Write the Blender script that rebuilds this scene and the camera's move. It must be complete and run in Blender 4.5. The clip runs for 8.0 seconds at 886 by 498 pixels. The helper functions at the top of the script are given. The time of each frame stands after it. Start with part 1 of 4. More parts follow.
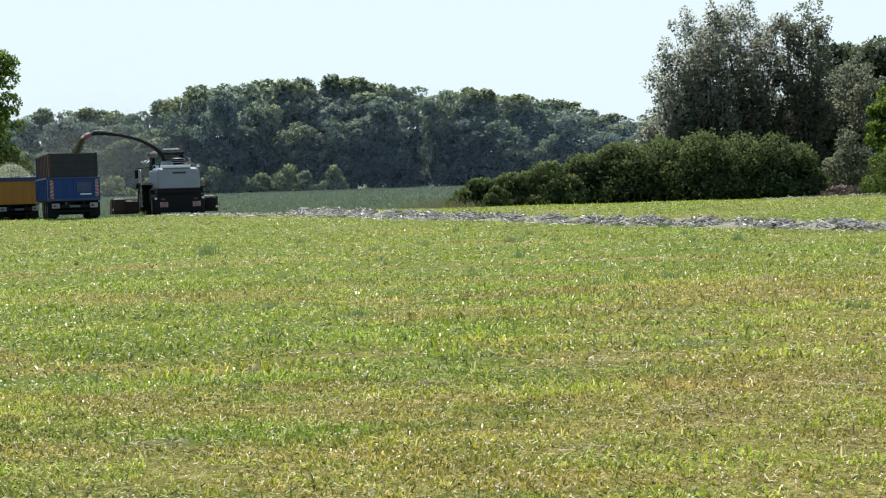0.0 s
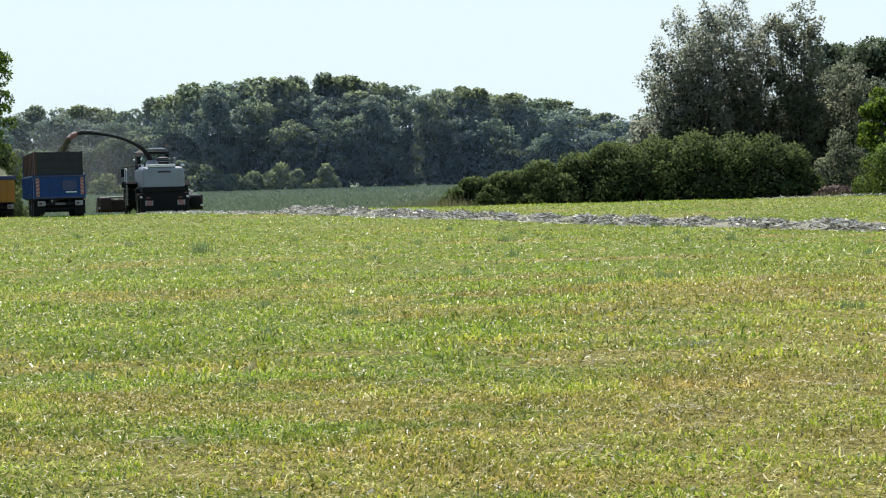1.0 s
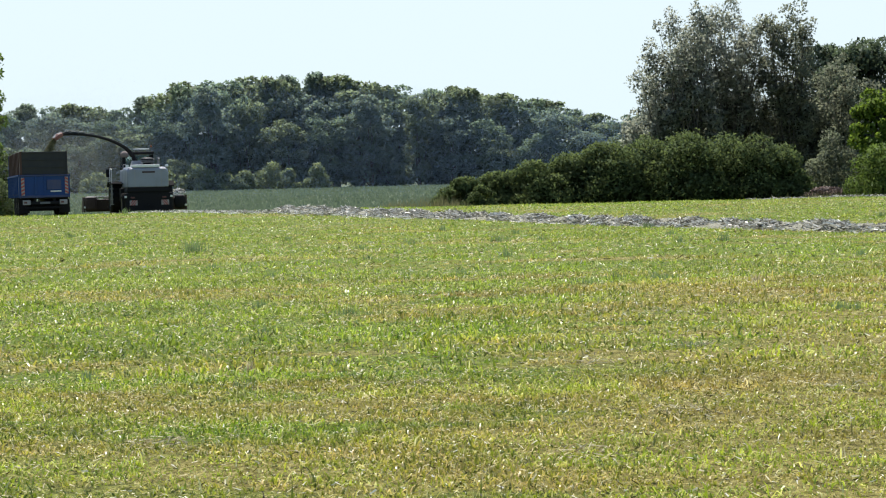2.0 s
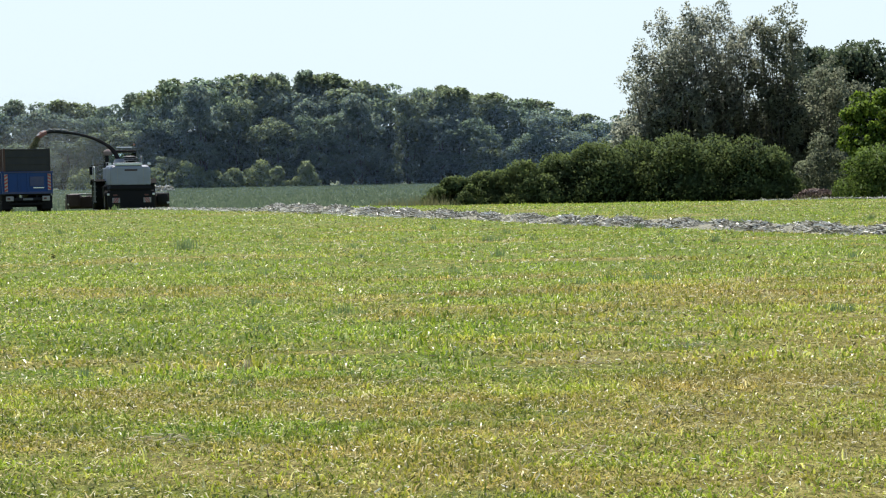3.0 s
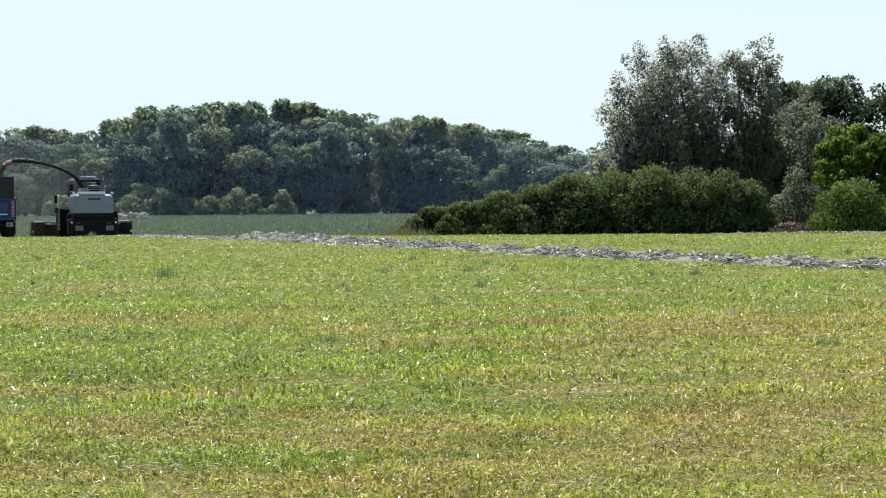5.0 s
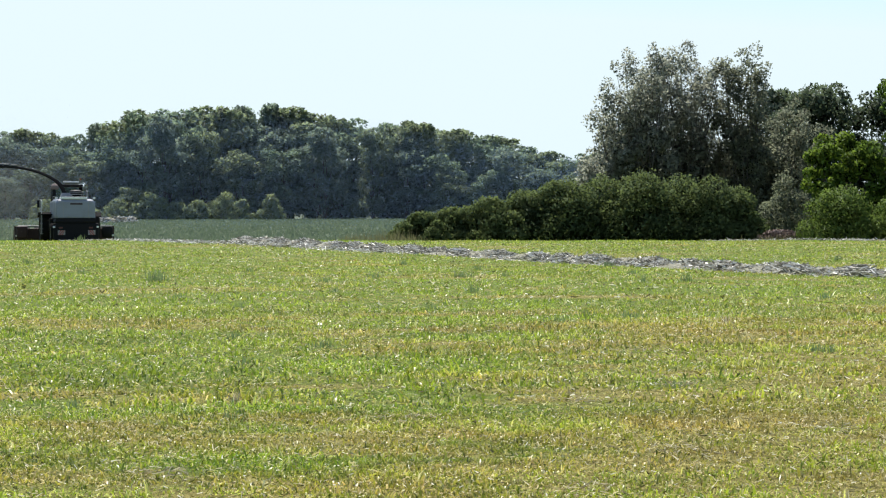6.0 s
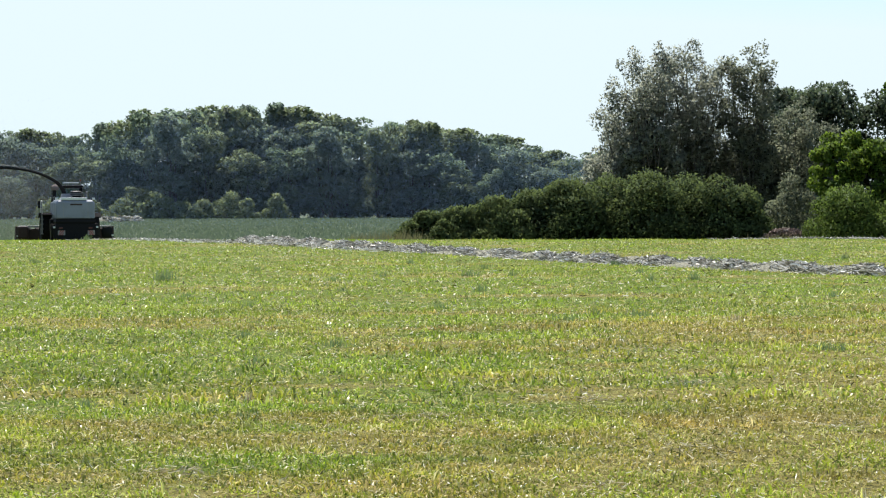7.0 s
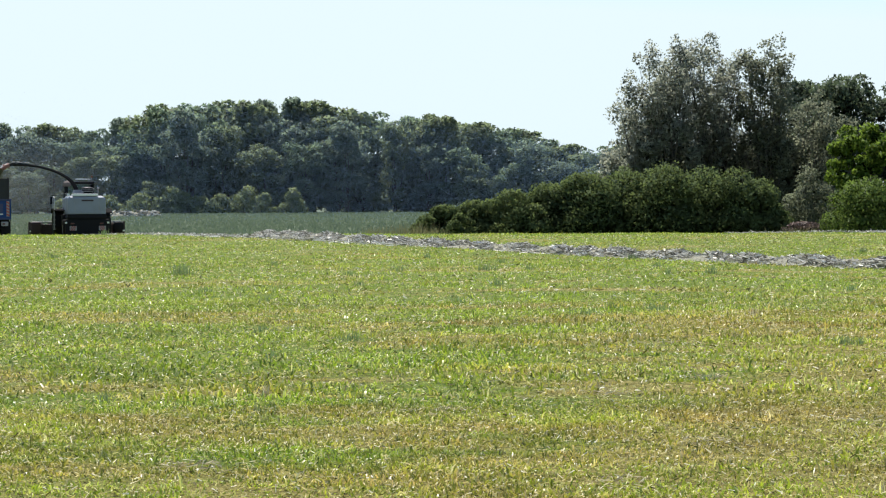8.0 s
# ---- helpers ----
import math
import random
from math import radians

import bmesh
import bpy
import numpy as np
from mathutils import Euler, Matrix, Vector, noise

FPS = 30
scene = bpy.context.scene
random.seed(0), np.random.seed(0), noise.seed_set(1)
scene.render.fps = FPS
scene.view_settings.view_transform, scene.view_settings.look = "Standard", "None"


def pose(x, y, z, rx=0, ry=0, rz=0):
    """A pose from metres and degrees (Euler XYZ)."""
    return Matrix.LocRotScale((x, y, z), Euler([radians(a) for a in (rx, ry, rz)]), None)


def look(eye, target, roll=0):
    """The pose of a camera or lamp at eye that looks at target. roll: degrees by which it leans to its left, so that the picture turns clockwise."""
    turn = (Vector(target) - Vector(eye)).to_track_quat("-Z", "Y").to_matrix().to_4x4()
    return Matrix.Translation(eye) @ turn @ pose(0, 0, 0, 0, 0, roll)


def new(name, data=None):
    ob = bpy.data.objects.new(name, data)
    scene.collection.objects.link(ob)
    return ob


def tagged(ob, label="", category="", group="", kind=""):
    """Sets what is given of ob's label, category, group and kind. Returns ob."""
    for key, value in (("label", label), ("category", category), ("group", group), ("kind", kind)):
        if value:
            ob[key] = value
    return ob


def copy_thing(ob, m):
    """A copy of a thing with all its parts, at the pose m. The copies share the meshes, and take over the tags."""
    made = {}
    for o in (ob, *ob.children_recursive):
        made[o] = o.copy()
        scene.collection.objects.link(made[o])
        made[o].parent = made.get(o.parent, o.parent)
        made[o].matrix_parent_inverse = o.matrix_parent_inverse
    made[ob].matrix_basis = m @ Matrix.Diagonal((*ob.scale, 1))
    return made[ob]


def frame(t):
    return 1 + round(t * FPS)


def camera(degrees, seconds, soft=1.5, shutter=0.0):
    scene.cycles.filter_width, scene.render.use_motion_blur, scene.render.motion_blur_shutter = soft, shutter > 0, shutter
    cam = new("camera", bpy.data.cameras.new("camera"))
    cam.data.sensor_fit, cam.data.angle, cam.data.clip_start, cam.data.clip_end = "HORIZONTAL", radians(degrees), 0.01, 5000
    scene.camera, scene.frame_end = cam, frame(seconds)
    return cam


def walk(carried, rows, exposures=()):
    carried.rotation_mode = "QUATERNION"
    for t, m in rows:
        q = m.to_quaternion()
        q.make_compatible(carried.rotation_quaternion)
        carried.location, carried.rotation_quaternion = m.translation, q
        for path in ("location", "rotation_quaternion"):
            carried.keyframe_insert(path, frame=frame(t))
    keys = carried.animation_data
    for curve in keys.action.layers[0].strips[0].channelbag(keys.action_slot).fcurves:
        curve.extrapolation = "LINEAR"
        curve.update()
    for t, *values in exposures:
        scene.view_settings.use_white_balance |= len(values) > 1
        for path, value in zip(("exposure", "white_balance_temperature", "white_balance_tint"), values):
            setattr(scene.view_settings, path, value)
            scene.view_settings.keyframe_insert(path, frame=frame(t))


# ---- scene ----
cam = camera(34.0, 8.0, soft=1.15)
PATH = [
    (0, (-0.025, 0.626, 1.478), (-0.028, 2.625, 1.392), -1.8),
    (0.5, (-0.04, 0.635, 1.479), (-0.038, 2.633, 1.392), -1.7),
    (1, (-0.062, 0.637, 1.479), (-0.054, 2.635, 1.391), -1.6),
    (1.5, (-0.088, 0.639, 1.481), (-0.074, 2.637, 1.393), -1.6),
    (3, (-0.208, 0.632, 1.486), (-0.171, 2.63, 1.396), -1.0),
    (3.5, (-0.248, 0.635, 1.486), (-0.204, 2.632, 1.401), -0.9),
    (4, (-0.289, 0.636, 1.49), (-0.237, 2.634, 1.421), -0.7),
    (4.5, (-0.326, 0.634, 1.49), (-0.267, 2.632, 1.433), -0.6),
    (5, (-0.353, 0.624, 1.491), (-0.281, 2.622, 1.442), -0.4),
    (6.5, (-0.49, 0.61, 1.494), (-0.399, 2.608, 1.453), -0.1),
    (7, (-0.506, 0.617, 1.493), (-0.424, 2.615, 1.45), -0.2),
    (7.5, (-0.505, 0.628, 1.496), (-0.438, 2.626, 1.448), -0.2),
    (8, (-0.508, 0.618, 1.493), (-0.449, 2.616, 1.442), -0.3),
]
walk(cam, [(t, look(eye, target, roll)) for t, eye, target, roll in PATH])

# ---- world, sun, exposure ----
SUN_EL, SUN_AZ = 58.0, -14.0      # degrees; azimuth to the right of +y
world = bpy.data.worlds.new("world")
scene.world = world
world.use_nodes = True
wn = world.node_tree.nodes
sky = wn.new("ShaderNodeTexSky")
sky.sky_type = "NISHITA"
sky.sun_disc = False
sky.sun_elevation, sky.sun_rotation = radians(SUN_EL), radians(SUN_AZ)
sky.dust_density, sky.air_density, sky.ozone_density = 0.5, 1.0, 1.4
wn["Background"].inputs["Strength"].default_value = 0.125
pale = wn.new("ShaderNodeMix")      # summer haze evens out the glare over the horizon
pale.data_type, pale.blend_type = "RGBA", "DARKEN"
pale.inputs[0].default_value, pale.inputs[7].default_value = 1.0, (4.75, 5.6, 6.0, 1)
world.node_tree.links.new(sky.outputs[0], pale.inputs[6])
world.node_tree.links.new(pale.outputs[2], wn["Background"].inputs["Color"])

sun = new("sun", bpy.data.lights.new("sun", "SUN"))
sun.data.energy, sun.data.angle, sun.data.color = 4.8, radians(0.53), (1.0, 0.95, 0.86)
sd = Vector((math.sin(radians(SUN_AZ)) * math.cos(radians(SUN_EL)), math.cos(radians(SUN_AZ)) * math.cos(radians(SUN_EL)), math.sin(radians(SUN_EL))))
sun.matrix_world = look(sd * 200, (0, 0, 0))
scene.view_settings.exposure = 0.47

rng = np.random.default_rng(7)


# ---- mesh helpers ----
def mesh_arr(name, V, F, mat=None, smooth=False, normals=None):
    """A mesh from vertex and face arrays; all faces have the same number of corners."""
    V, F = np.asarray(V, np.float32), np.asarray(F, np.int32)
    me = bpy.data.meshes.new(name)
    me.vertices.add(len(V))
    me.vertices.foreach_set("co", V.ravel())
    k = F.shape[1]
    me.loops.add(F.size)
    me.loops.foreach_set("vertex_index", F.ravel())
    me.polygons.add(len(F))
    me.polygons.foreach_set("loop_start", np.arange(len(F), dtype=np.int32) * k)
    if smooth or normals is not None:
        me.polygons.foreach_set("use_smooth", np.ones(len(F), bool))
    me.update(calc_edges=True)
    if normals is not None:
        me.normals_split_custom_set_from_vertices(np.asarray(normals, np.float32))
    if mat:
        me.materials.append(mat)
    return me


def part(name, bm, material, parent, label=""):
    """Link a bmesh (or a ready mesh) as one part under its thing."""
    if isinstance(bm, bpy.types.Mesh):
        me = bm
    else:
        bmesh.ops.recalc_face_normals(bm, faces=bm.faces)
        me = bpy.data.meshes.new(name)
        bm.to_mesh(me)
        bm.free()
        me.materials.append(material)
    ob = new(name, me)
    if parent:
        ob.parent = parent
    if label:
        ob["label"] = label
    return ob


def box(bm, x0, x1, y0, y1, z0, z1, bevel=0.0, m=None):
    """Add a box, bevelled, into a bmesh."""
    r = bmesh.ops.create_cube(bm, size=1.0)
    vs = r["verts"]
    for v in vs:
        v.co = Vector(((x0 + x1) / 2 + v.co.x * (x1 - x0), (y0 + y1) / 2 + v.co.y * (y1 - y0), (z0 + z1) / 2 + v.co.z * (z1 - z0)))
    if bevel:
        es = list({e for v in vs for e in v.link_edges})
        out = bmesh.ops.bevel(bm, geom=es, offset=bevel, segments=2, affect="EDGES", profile=0.6)
        vs = list({v for f in out["faces"] for v in f.verts} | {v for v in vs if v.is_valid})
    if m:
        bmesh.ops.transform(bm, matrix=m, verts=[v for v in vs if v.is_valid])
    return bm


def box_bm(*a, **k):
    return box(bmesh.new(), *a, **k)


def prism(bm, profile, x0, x1, bevel=0.0):
    """Extrude a (y, z) profile from x0 to x1."""
    a = [bm.verts.new((x0, y, z)) for y, z in profile]
    b = [bm.verts.new((x1, y, z)) for y, z in profile]
    bm.faces.new(a)
    bm.faces.new(b[::-1])
    n = len(profile)
    for i in range(n):
        bm.faces.new((a[i], b[i], b[(i + 1) % n], a[(i + 1) % n]))
    if bevel:
        bmesh.ops.bevel(bm, geom=list(bm.edges), offset=bevel, segments=2, affect="EDGES", profile=0.6)
    return bm


def tube_arr(pts, radii, seg=7):
    """Vertices and quads of a tapered tube along points."""
    pts = np.asarray(pts, float)
    V, F = [], []
    for i, p in enumerate(pts):
        d = pts[min(i + 1, len(pts) - 1)] - pts[max(i - 1, 0)]
        d /= np.linalg.norm(d) + 1e-9
        a = np.cross(d, (0.31, 0.95, 0.02)); a /= np.linalg.norm(a) + 1e-9
        b = np.cross(d, a)
        for k in range(seg):
            t = 2 * math.pi * k / seg
            V.append(p + radii[i] * (math.cos(t) * a + math.sin(t) * b))
    for i in range(len(pts) - 1):
        for k in range(seg):
            F.append((i * seg + k, i * seg + (k + 1) % seg, (i + 1) * seg + (k + 1) % seg, (i + 1) * seg + k))
    return np.array(V), np.array(F)


def tube_bm(pts, radii, seg=8, bm=None):
    bm = bm or bmesh.new()
    V, F = tube_arr(pts, radii, seg)
    vs = [bm.verts.new(v) for v in V]
    for f in F:
        bm.faces.new([vs[i] for i in f])
    bm.faces.new(vs[:seg])
    bm.faces.new(vs[-seg:][::-1])
    return bm


def lathe(bm, profile, seg=28, axis="x"):
    """Turn a closed (across, radius) profile round the x axis."""
    n = len(profile)
    rings = []
    for k in range(seg):
        t = 2 * math.pi * k / seg
        rings.append([bm.verts.new((a, r * math.cos(t), r * math.sin(t))) for a, r in profile])
    for k in range(seg):
        p, q = rings[k], rings[(k + 1) % seg]
        for i in range(n):
            bm.faces.new((p[i], q[i], q[(i + 1) % n], p[(i + 1) % n]))
    return bm


# ---- materials ----
class Nodes:
    """A small hand for building a node material."""

    def __init__(self, name):
        self.mat = bpy.data.materials.new(name)
        self.mat.use_nodes = True
        self.t = self.mat.node_tree
        self.t.nodes.clear()
        self.out = self.t.nodes.new("ShaderNodeOutputMaterial")

    def n(self, kind, **props):
        nd = self.t.nodes.new(kind)
        for key, value in props.items():
            if key == "blend":
                nd.blend_type = value
            elif key == "op":
                nd.operation = value
            elif key == "dtype":
                nd.data_type = value
        return nd

    def link(self, a, b):
        self.t.links.new(a, b)

    def noise(self, scale, detail=4.0, rough=0.6, vec=None, dist=0.0):
        nd = self.n("ShaderNodeTexNoise")
        nd.inputs["Scale"].default_value, nd.inputs["Detail"].default_value, nd.inputs["Roughness"].default_value = scale, detail, rough
        nd.inputs["Distortion"].default_value = dist
        if vec is not None:
            self.link(vec, nd.inputs["Vector"])
        return nd.outputs["Fac"]

    def ramp(self, fac, stops):
        nd = self.n("ShaderNodeValToRGB")
        el = nd.color_ramp.elements
        while len(el) < len(stops):
            el.new(0.5)
        for e, (p, c) in zip(el, stops):
            e.position = p
            e.color = (*c, 1) if len(c) == 3 else c
        self.link(fac, nd.inputs["Fac"])
        return nd.outputs["Color"]

    def step(self, fac, a, b):
        nd = self.n("ShaderNodeMapRange")
        nd.interpolation_type = "SMOOTHSTEP"
        nd.inputs["From Min"].default_value, nd.inputs["From Max"].default_value = a, b
        self.link(fac, nd.inputs["Value"])
        return nd.outputs["Result"]

    def mix(self, fac, a, b, blend="MIX"):
        nd = self.n("ShaderNodeMix", dtype="RGBA")
        nd.blend_type = blend
        for sock, v in ((nd.inputs[0], fac), (nd.inputs[6], a), (nd.inputs[7], b)):
            if isinstance(v, (int, float)):
                sock.default_value = v
            elif isinstance(v, tuple):
                sock.default_value = (*v, 1)
            else:
                self.link(v, sock)
        return nd.outputs[2]

    def math(self, op, a, b=0.0):
        nd = self.n("ShaderNodeMath", op=op)
        for sock, v in zip(nd.inputs, (a, b)):
            if isinstance(v, (int, float)):
                sock.default_value = v
            else:
                self.link(v, sock)
        return nd.outputs[0]

    def pos(self):
        return self.n("ShaderNodeNewGeometry").outputs["Position"]

    def swath(self):
        """The place in the field, drawn out along the mowing lines."""
        nd = self.n("ShaderNodeMapping")
        nd.inputs["Rotation"].default_value = (0, 0, -0.3)
        nd.inputs["Scale"].default_value = (0.45, 1.25, 1.0)
        self.link(self.pos(), nd.inputs["Vector"])
        return nd.outputs[0]

    def dryness(self, a, b):
        """How dry the sward is: drawn-out patches, drier towards the near and the right-hand side."""
        p = self.swath()
        sep = self.n("ShaderNodeSeparateXYZ")
        self.link(self.pos(), sep.inputs[0])
        v = self.math("ADD", self.math("MULTIPLY", self.noise(0.33, 4, 0.6, p, 0.5), 0.7), self.math("MULTIPLY", self.noise(1.7, 4, 0.65, p), 0.3))
        near = self.math("MULTIPLY", self.step(sep.outputs["Y"], 15.0, 7.0), 0.072)
        right = self.math("MULTIPLY", self.math("MULTIPLY", self.step(sep.outputs["X"], -1.0, 6.0), self.step(sep.outputs["Y"], 32.0, 16.0)), 0.06)
        far = self.math("MULTIPLY", self.step(sep.outputs["Y"], 17.0, 32.0), -0.05)
        return self.step(self.math("ADD", self.math("ADD", v, far), self.math("ADD", near, right)), a, b)

    def obj(self):
        return self.n("ShaderNodeTexCoord").outputs["Object"]

    def island(self):
        return self.n("ShaderNodeNewGeometry").outputs["Random Per Island"]

    def bump(self, height, strength, dist=0.02):
        nd = self.n("ShaderNodeBump")
        nd.inputs["Strength"].default_value, nd.inputs["Distance"].default_value = strength, dist
        self.link(height, nd.inputs["Height"])
        return nd.outputs["Normal"]

    def principled(self, color, rough=0.6, metal=0.0, normal=None, spec=0.5):
        b = self.n("ShaderNodeBsdfPrincipled")
        for key, v in (("Base Color", color), ("Roughness", rough), ("Metallic", metal), ("Specular IOR Level", spec)):
            if isinstance(v, tuple):
                b.inputs[key].default_value = (*v, 1)
            elif isinstance(v, (int, float)):
                b.inputs[key].default_value = v
            else:
                self.link(v, b.inputs[key])
        if normal is not None:
            self.link(normal, b.inputs["Normal"])
        return b

    def done(self, shader):
        self.link(shader.outputs[0], self.out.inputs["Surface"])
        return self.mat

    def leafy(self, color, back, amount, rough=0.45, spec=0.4):
        """A thin leaf: a glossy face and light that comes through it."""
        b = self.principled(color, rough, 0.0, None, spec)
        tr = self.n("ShaderNodeBsdfTranslucent")
        self.link(back, tr.inputs["Color"])
        mx = self.n("ShaderNodeMixShader")
        mx.inputs[0].default_value = amount
        self.link(b.outputs[0], mx.inputs[1])
        self.link(tr.outputs[0], mx.inputs[2])
        return self.done(mx)


def leaf_mat(name, dark, mid, light, scale=0.35, amount=0.35, rough=0.6, spec=0.12, mottle=0.3):
    m = Nodes(name)
    big = m.noise(scale, 3, 0.6, m.pos())
    jit = m.island()
    f = m.math("ADD", m.math("MULTIPLY", big, 0.75), m.math("ADD", m.math("MULTIPLY", jit, mottle), 0.15 - mottle / 2))
    col = m.ramp(f, [(0.2, dark), (0.52, mid), (0.85, light)])
    back = m.mix(0.55, col, tuple(min(1, c * 1.9 + a) for c, a in zip(light, (0.03, 0.05, 0.0))))
    return m.leafy(col, back, amount, rough, spec)


def paint(name, color, rough=0.4, dirt=(0.16, 0.13, 0.09), amount=0.35, metal=0.0, spec=0.5):
    m = Nodes(name)
    o = m.obj()
    n1, n2 = m.noise(1.3, 5, 0.65, o), m.noise(22, 4, 0.7, o)
    f = m.math("MULTIPLY", m.step(m.math("ADD", m.math("MULTIPLY", n1, 0.7), m.math("MULTIPLY", n2, 0.3)), 0.42, 0.72), amount)
    col = m.mix(f, m.mix(m.math("MULTIPLY", n2, 0.25), color, tuple(c * 0.75 for c in color)), dirt)
    r = m.math("ADD", m.math("MULTIPLY", f, 0.5), rough)
    return m.done(m.principled(col, r, metal, m.bump(n2, 0.08, 0.01), spec))


def bark_mat(name, a, b):
    m = Nodes(name)
    n1 = m.noise(9, 6, 0.7, m.obj(), 1.2)
    return m.done(m.principled(m.ramp(n1, [(0.3, a), (0.7, b)]), 0.9, 0, m.bump(n1, 0.6, 0.05), 0.2))


def ground_mat():
    m = Nodes("field_ground")
    p = m.pos()
    sep = m.n("ShaderNodeSeparateXYZ")
    m.link(p, sep.inputs[0])
    fine = m.noise(9, 6, 0.75, p)
    tiny = m.noise(60, 4, 0.8, p)
    green = m.ramp(fine, [(0.33, (0.03, 0.045, 0.007)), (0.5, (0.11, 0.155, 0.024)), (0.72, (0.27, 0.33, 0.06))])
    tan = m.ramp(fine, [(0.33, (0.05, 0.042, 0.013)), (0.5, (0.225, 0.185, 0.06)), (0.72, (0.46, 0.39, 0.17))])
    col = m.mix(m.math("MULTIPLY", m.dryness(0.455, 0.58), 0.8), green, tan)
    crop = m.ramp(m.noise(0.8, 6, 0.7, p), [(0.3, (0.08, 0.108, 0.07)), (0.7, (0.115, 0.145, 0.095))])
    col = m.mix(m.step(sep.outputs["Y"], 116.0, 124.0), col, crop)
    col = m.mix(0.85, col, m.ramp(tiny, [(0.32, (0.3, 0.3, 0.26)), (0.5, (1.05, 1.03, 1.0)), (0.68, (1.9, 1.8, 1.6))]), "MULTIPLY")
    h = m.math("ADD", fine, m.math("MULTIPLY", tiny, 0.4))
    return m.done(m.principled(col, 0.95, 0, m.bump(h, 0.8, 0.05), 0.15))


def blade_mat():
    m = Nodes("grass_blade")
    f = m.dryness(0.465, 0.56)
    jit = m.island()
    green = m.ramp(jit, [(0.0, (0.03, 0.075, 0.006)), (0.4, (0.19, 0.33, 0.018)), (0.72, (0.4, 0.52, 0.045)), (0.9, (0.62, 0.6, 0.16)), (1.0, (0.78, 0.75, 0.48))])
    tan = m.ramp(jit, [(0.0, (0.06, 0.07, 0.01)), (0.38, (0.33, 0.33, 0.035)), (0.65, (0.62, 0.48, 0.11)), (0.86, (0.74, 0.52, 0.22)), (1.0, (0.82, 0.75, 0.5))])
    col = m.mix(f, green, tan)
    lush = m.math("MULTIPLY", m.step(m.noise(0.42, 3, 0.6, m.swath(), 0.3), 0.47, 0.57), 0.75)
    col = m.mix(lush, col, m.ramp(jit, [(0.0, (0.09, 0.17, 0.008)), (0.6, (0.43, 0.57, 0.03)), (1.0, (0.78, 0.78, 0.28))]))
    rust = m.math("MULTIPLY", m.math("MULTIPLY", m.step(m.noise(0.62, 4, 0.65, m.swath(), 0.5), 0.51, 0.63), f), 0.85)
    col = m.mix(rust, col, m.ramp(jit, [(0.0, (0.1, 0.06, 0.015)), (0.45, (0.42, 0.25, 0.07)), (0.8, (0.62, 0.42, 0.17)), (1.0, (0.85, 0.74, 0.52))]))
    tuft_tone = m.ramp(m.noise(5.0, 4, 0.65, m.pos()), [(0.34, (0.5, 0.56, 0.5)), (0.5, (1.0, 1.0, 1.0)), (0.66, (1.3, 1.26, 1.15))])
    col = m.mix(1.0, col, tuft_tone, "MULTIPLY")
    band_tone = m.ramp(m.noise(0.85, 4, 0.6, m.swath(), 0.4), [(0.38, (0.7, 0.7, 0.66)), (0.5, (1.0, 1.0, 1.0)), (0.62, (1.2, 1.2, 1.1))])
    col = m.mix(1.0, col, band_tone, "MULTIPLY")
    return m.leafy(col, m.mix(0.3, col, (0.5, 0.6, 0.07)), 0.4, 0.38, 0.5)


def straw_mat(name, stops, amount=0.2, rough=0.45):
    m = Nodes(name)
    col = m.ramp(m.island(), stops)
    return m.leafy(col, col, amount, rough, 0.3)


M_GROUND = ground_mat()
M_BLADE = blade_mat()
M_STRAW = straw_mat("dry_straw", [(0.0, (0.2, 0.16, 0.08)), (0.5, (0.5, 0.42, 0.24)), (1.0, (0.8, 0.72, 0.5))], 0.25, 0.6)
# Drying clippings; the near-white end also stands in for glints on the grass.
M_CLIP = straw_mat("clippings", [(0.0, (0.05, 0.04, 0.012)), (0.3, (0.22, 0.21, 0.04)), (0.6, (0.45, 0.42, 0.09)), (0.8, (0.66, 0.55, 0.22)), (0.92, (0.8, 0.72, 0.45)), (1.0, (0.92, 0.89, 0.78))], 0.35, 0.65)
M_HAY = straw_mat("cut_hay", [(0.0, (0.06, 0.056, 0.04)), (0.38, (0.27, 0.26, 0.2)), (0.68, (0.55, 0.53, 0.45)), (1.0, (0.92, 0.9, 0.86))], 0.2, 0.38)
M_HAYBED = Nodes("hay_bed")
_n = M_HAYBED.noise(14, 6, 0.75, M_HAYBED.pos(), 0.6)
M_HAYBED = M_HAYBED.done(M_HAYBED.principled(M_HAYBED.ramp(_n, [(0.3, (0.05, 0.05, 0.03)), (0.52, (0.26, 0.25, 0.18)), (0.72, (0.55, 0.53, 0.43))]), 0.8, 0, M_HAYBED.bump(_n, 0.9, 0.06), 0.3))
# Blue in the specks' colour imitates the haze over the wood.
M_HAZE = straw_mat("haze_imitation_specks", [(0.0, (0.24, 0.37, 0.58)), (1.0, (0.29, 0.42, 0.63))], 0.5, 0.9)
M_CROP = leaf_mat("green_crop", (0.085, 0.118, 0.078), (0.115, 0.15, 0.1), (0.15, 0.19, 0.125), 0.03, 0.3)
# Leaf colours lifted and blued, so distance haze is painted into them.
M_FOREST = leaf_mat("forest_haze_leaf", (0.09, 0.135, 0.108), (0.12, 0.172, 0.13), (0.175, 0.23, 0.145), 0.11, 0.54)
M_FOREST2 = leaf_mat("forest_haze_leaf_grey", (0.092, 0.13, 0.115), (0.124, 0.168, 0.14), (0.17, 0.218, 0.16), 0.11, 0.54)
M_FOREST3 = leaf_mat("forest_haze_leaf_olive", (0.098, 0.13, 0.09), (0.132, 0.17, 0.11), (0.19, 0.23, 0.128), 0.11, 0.54)
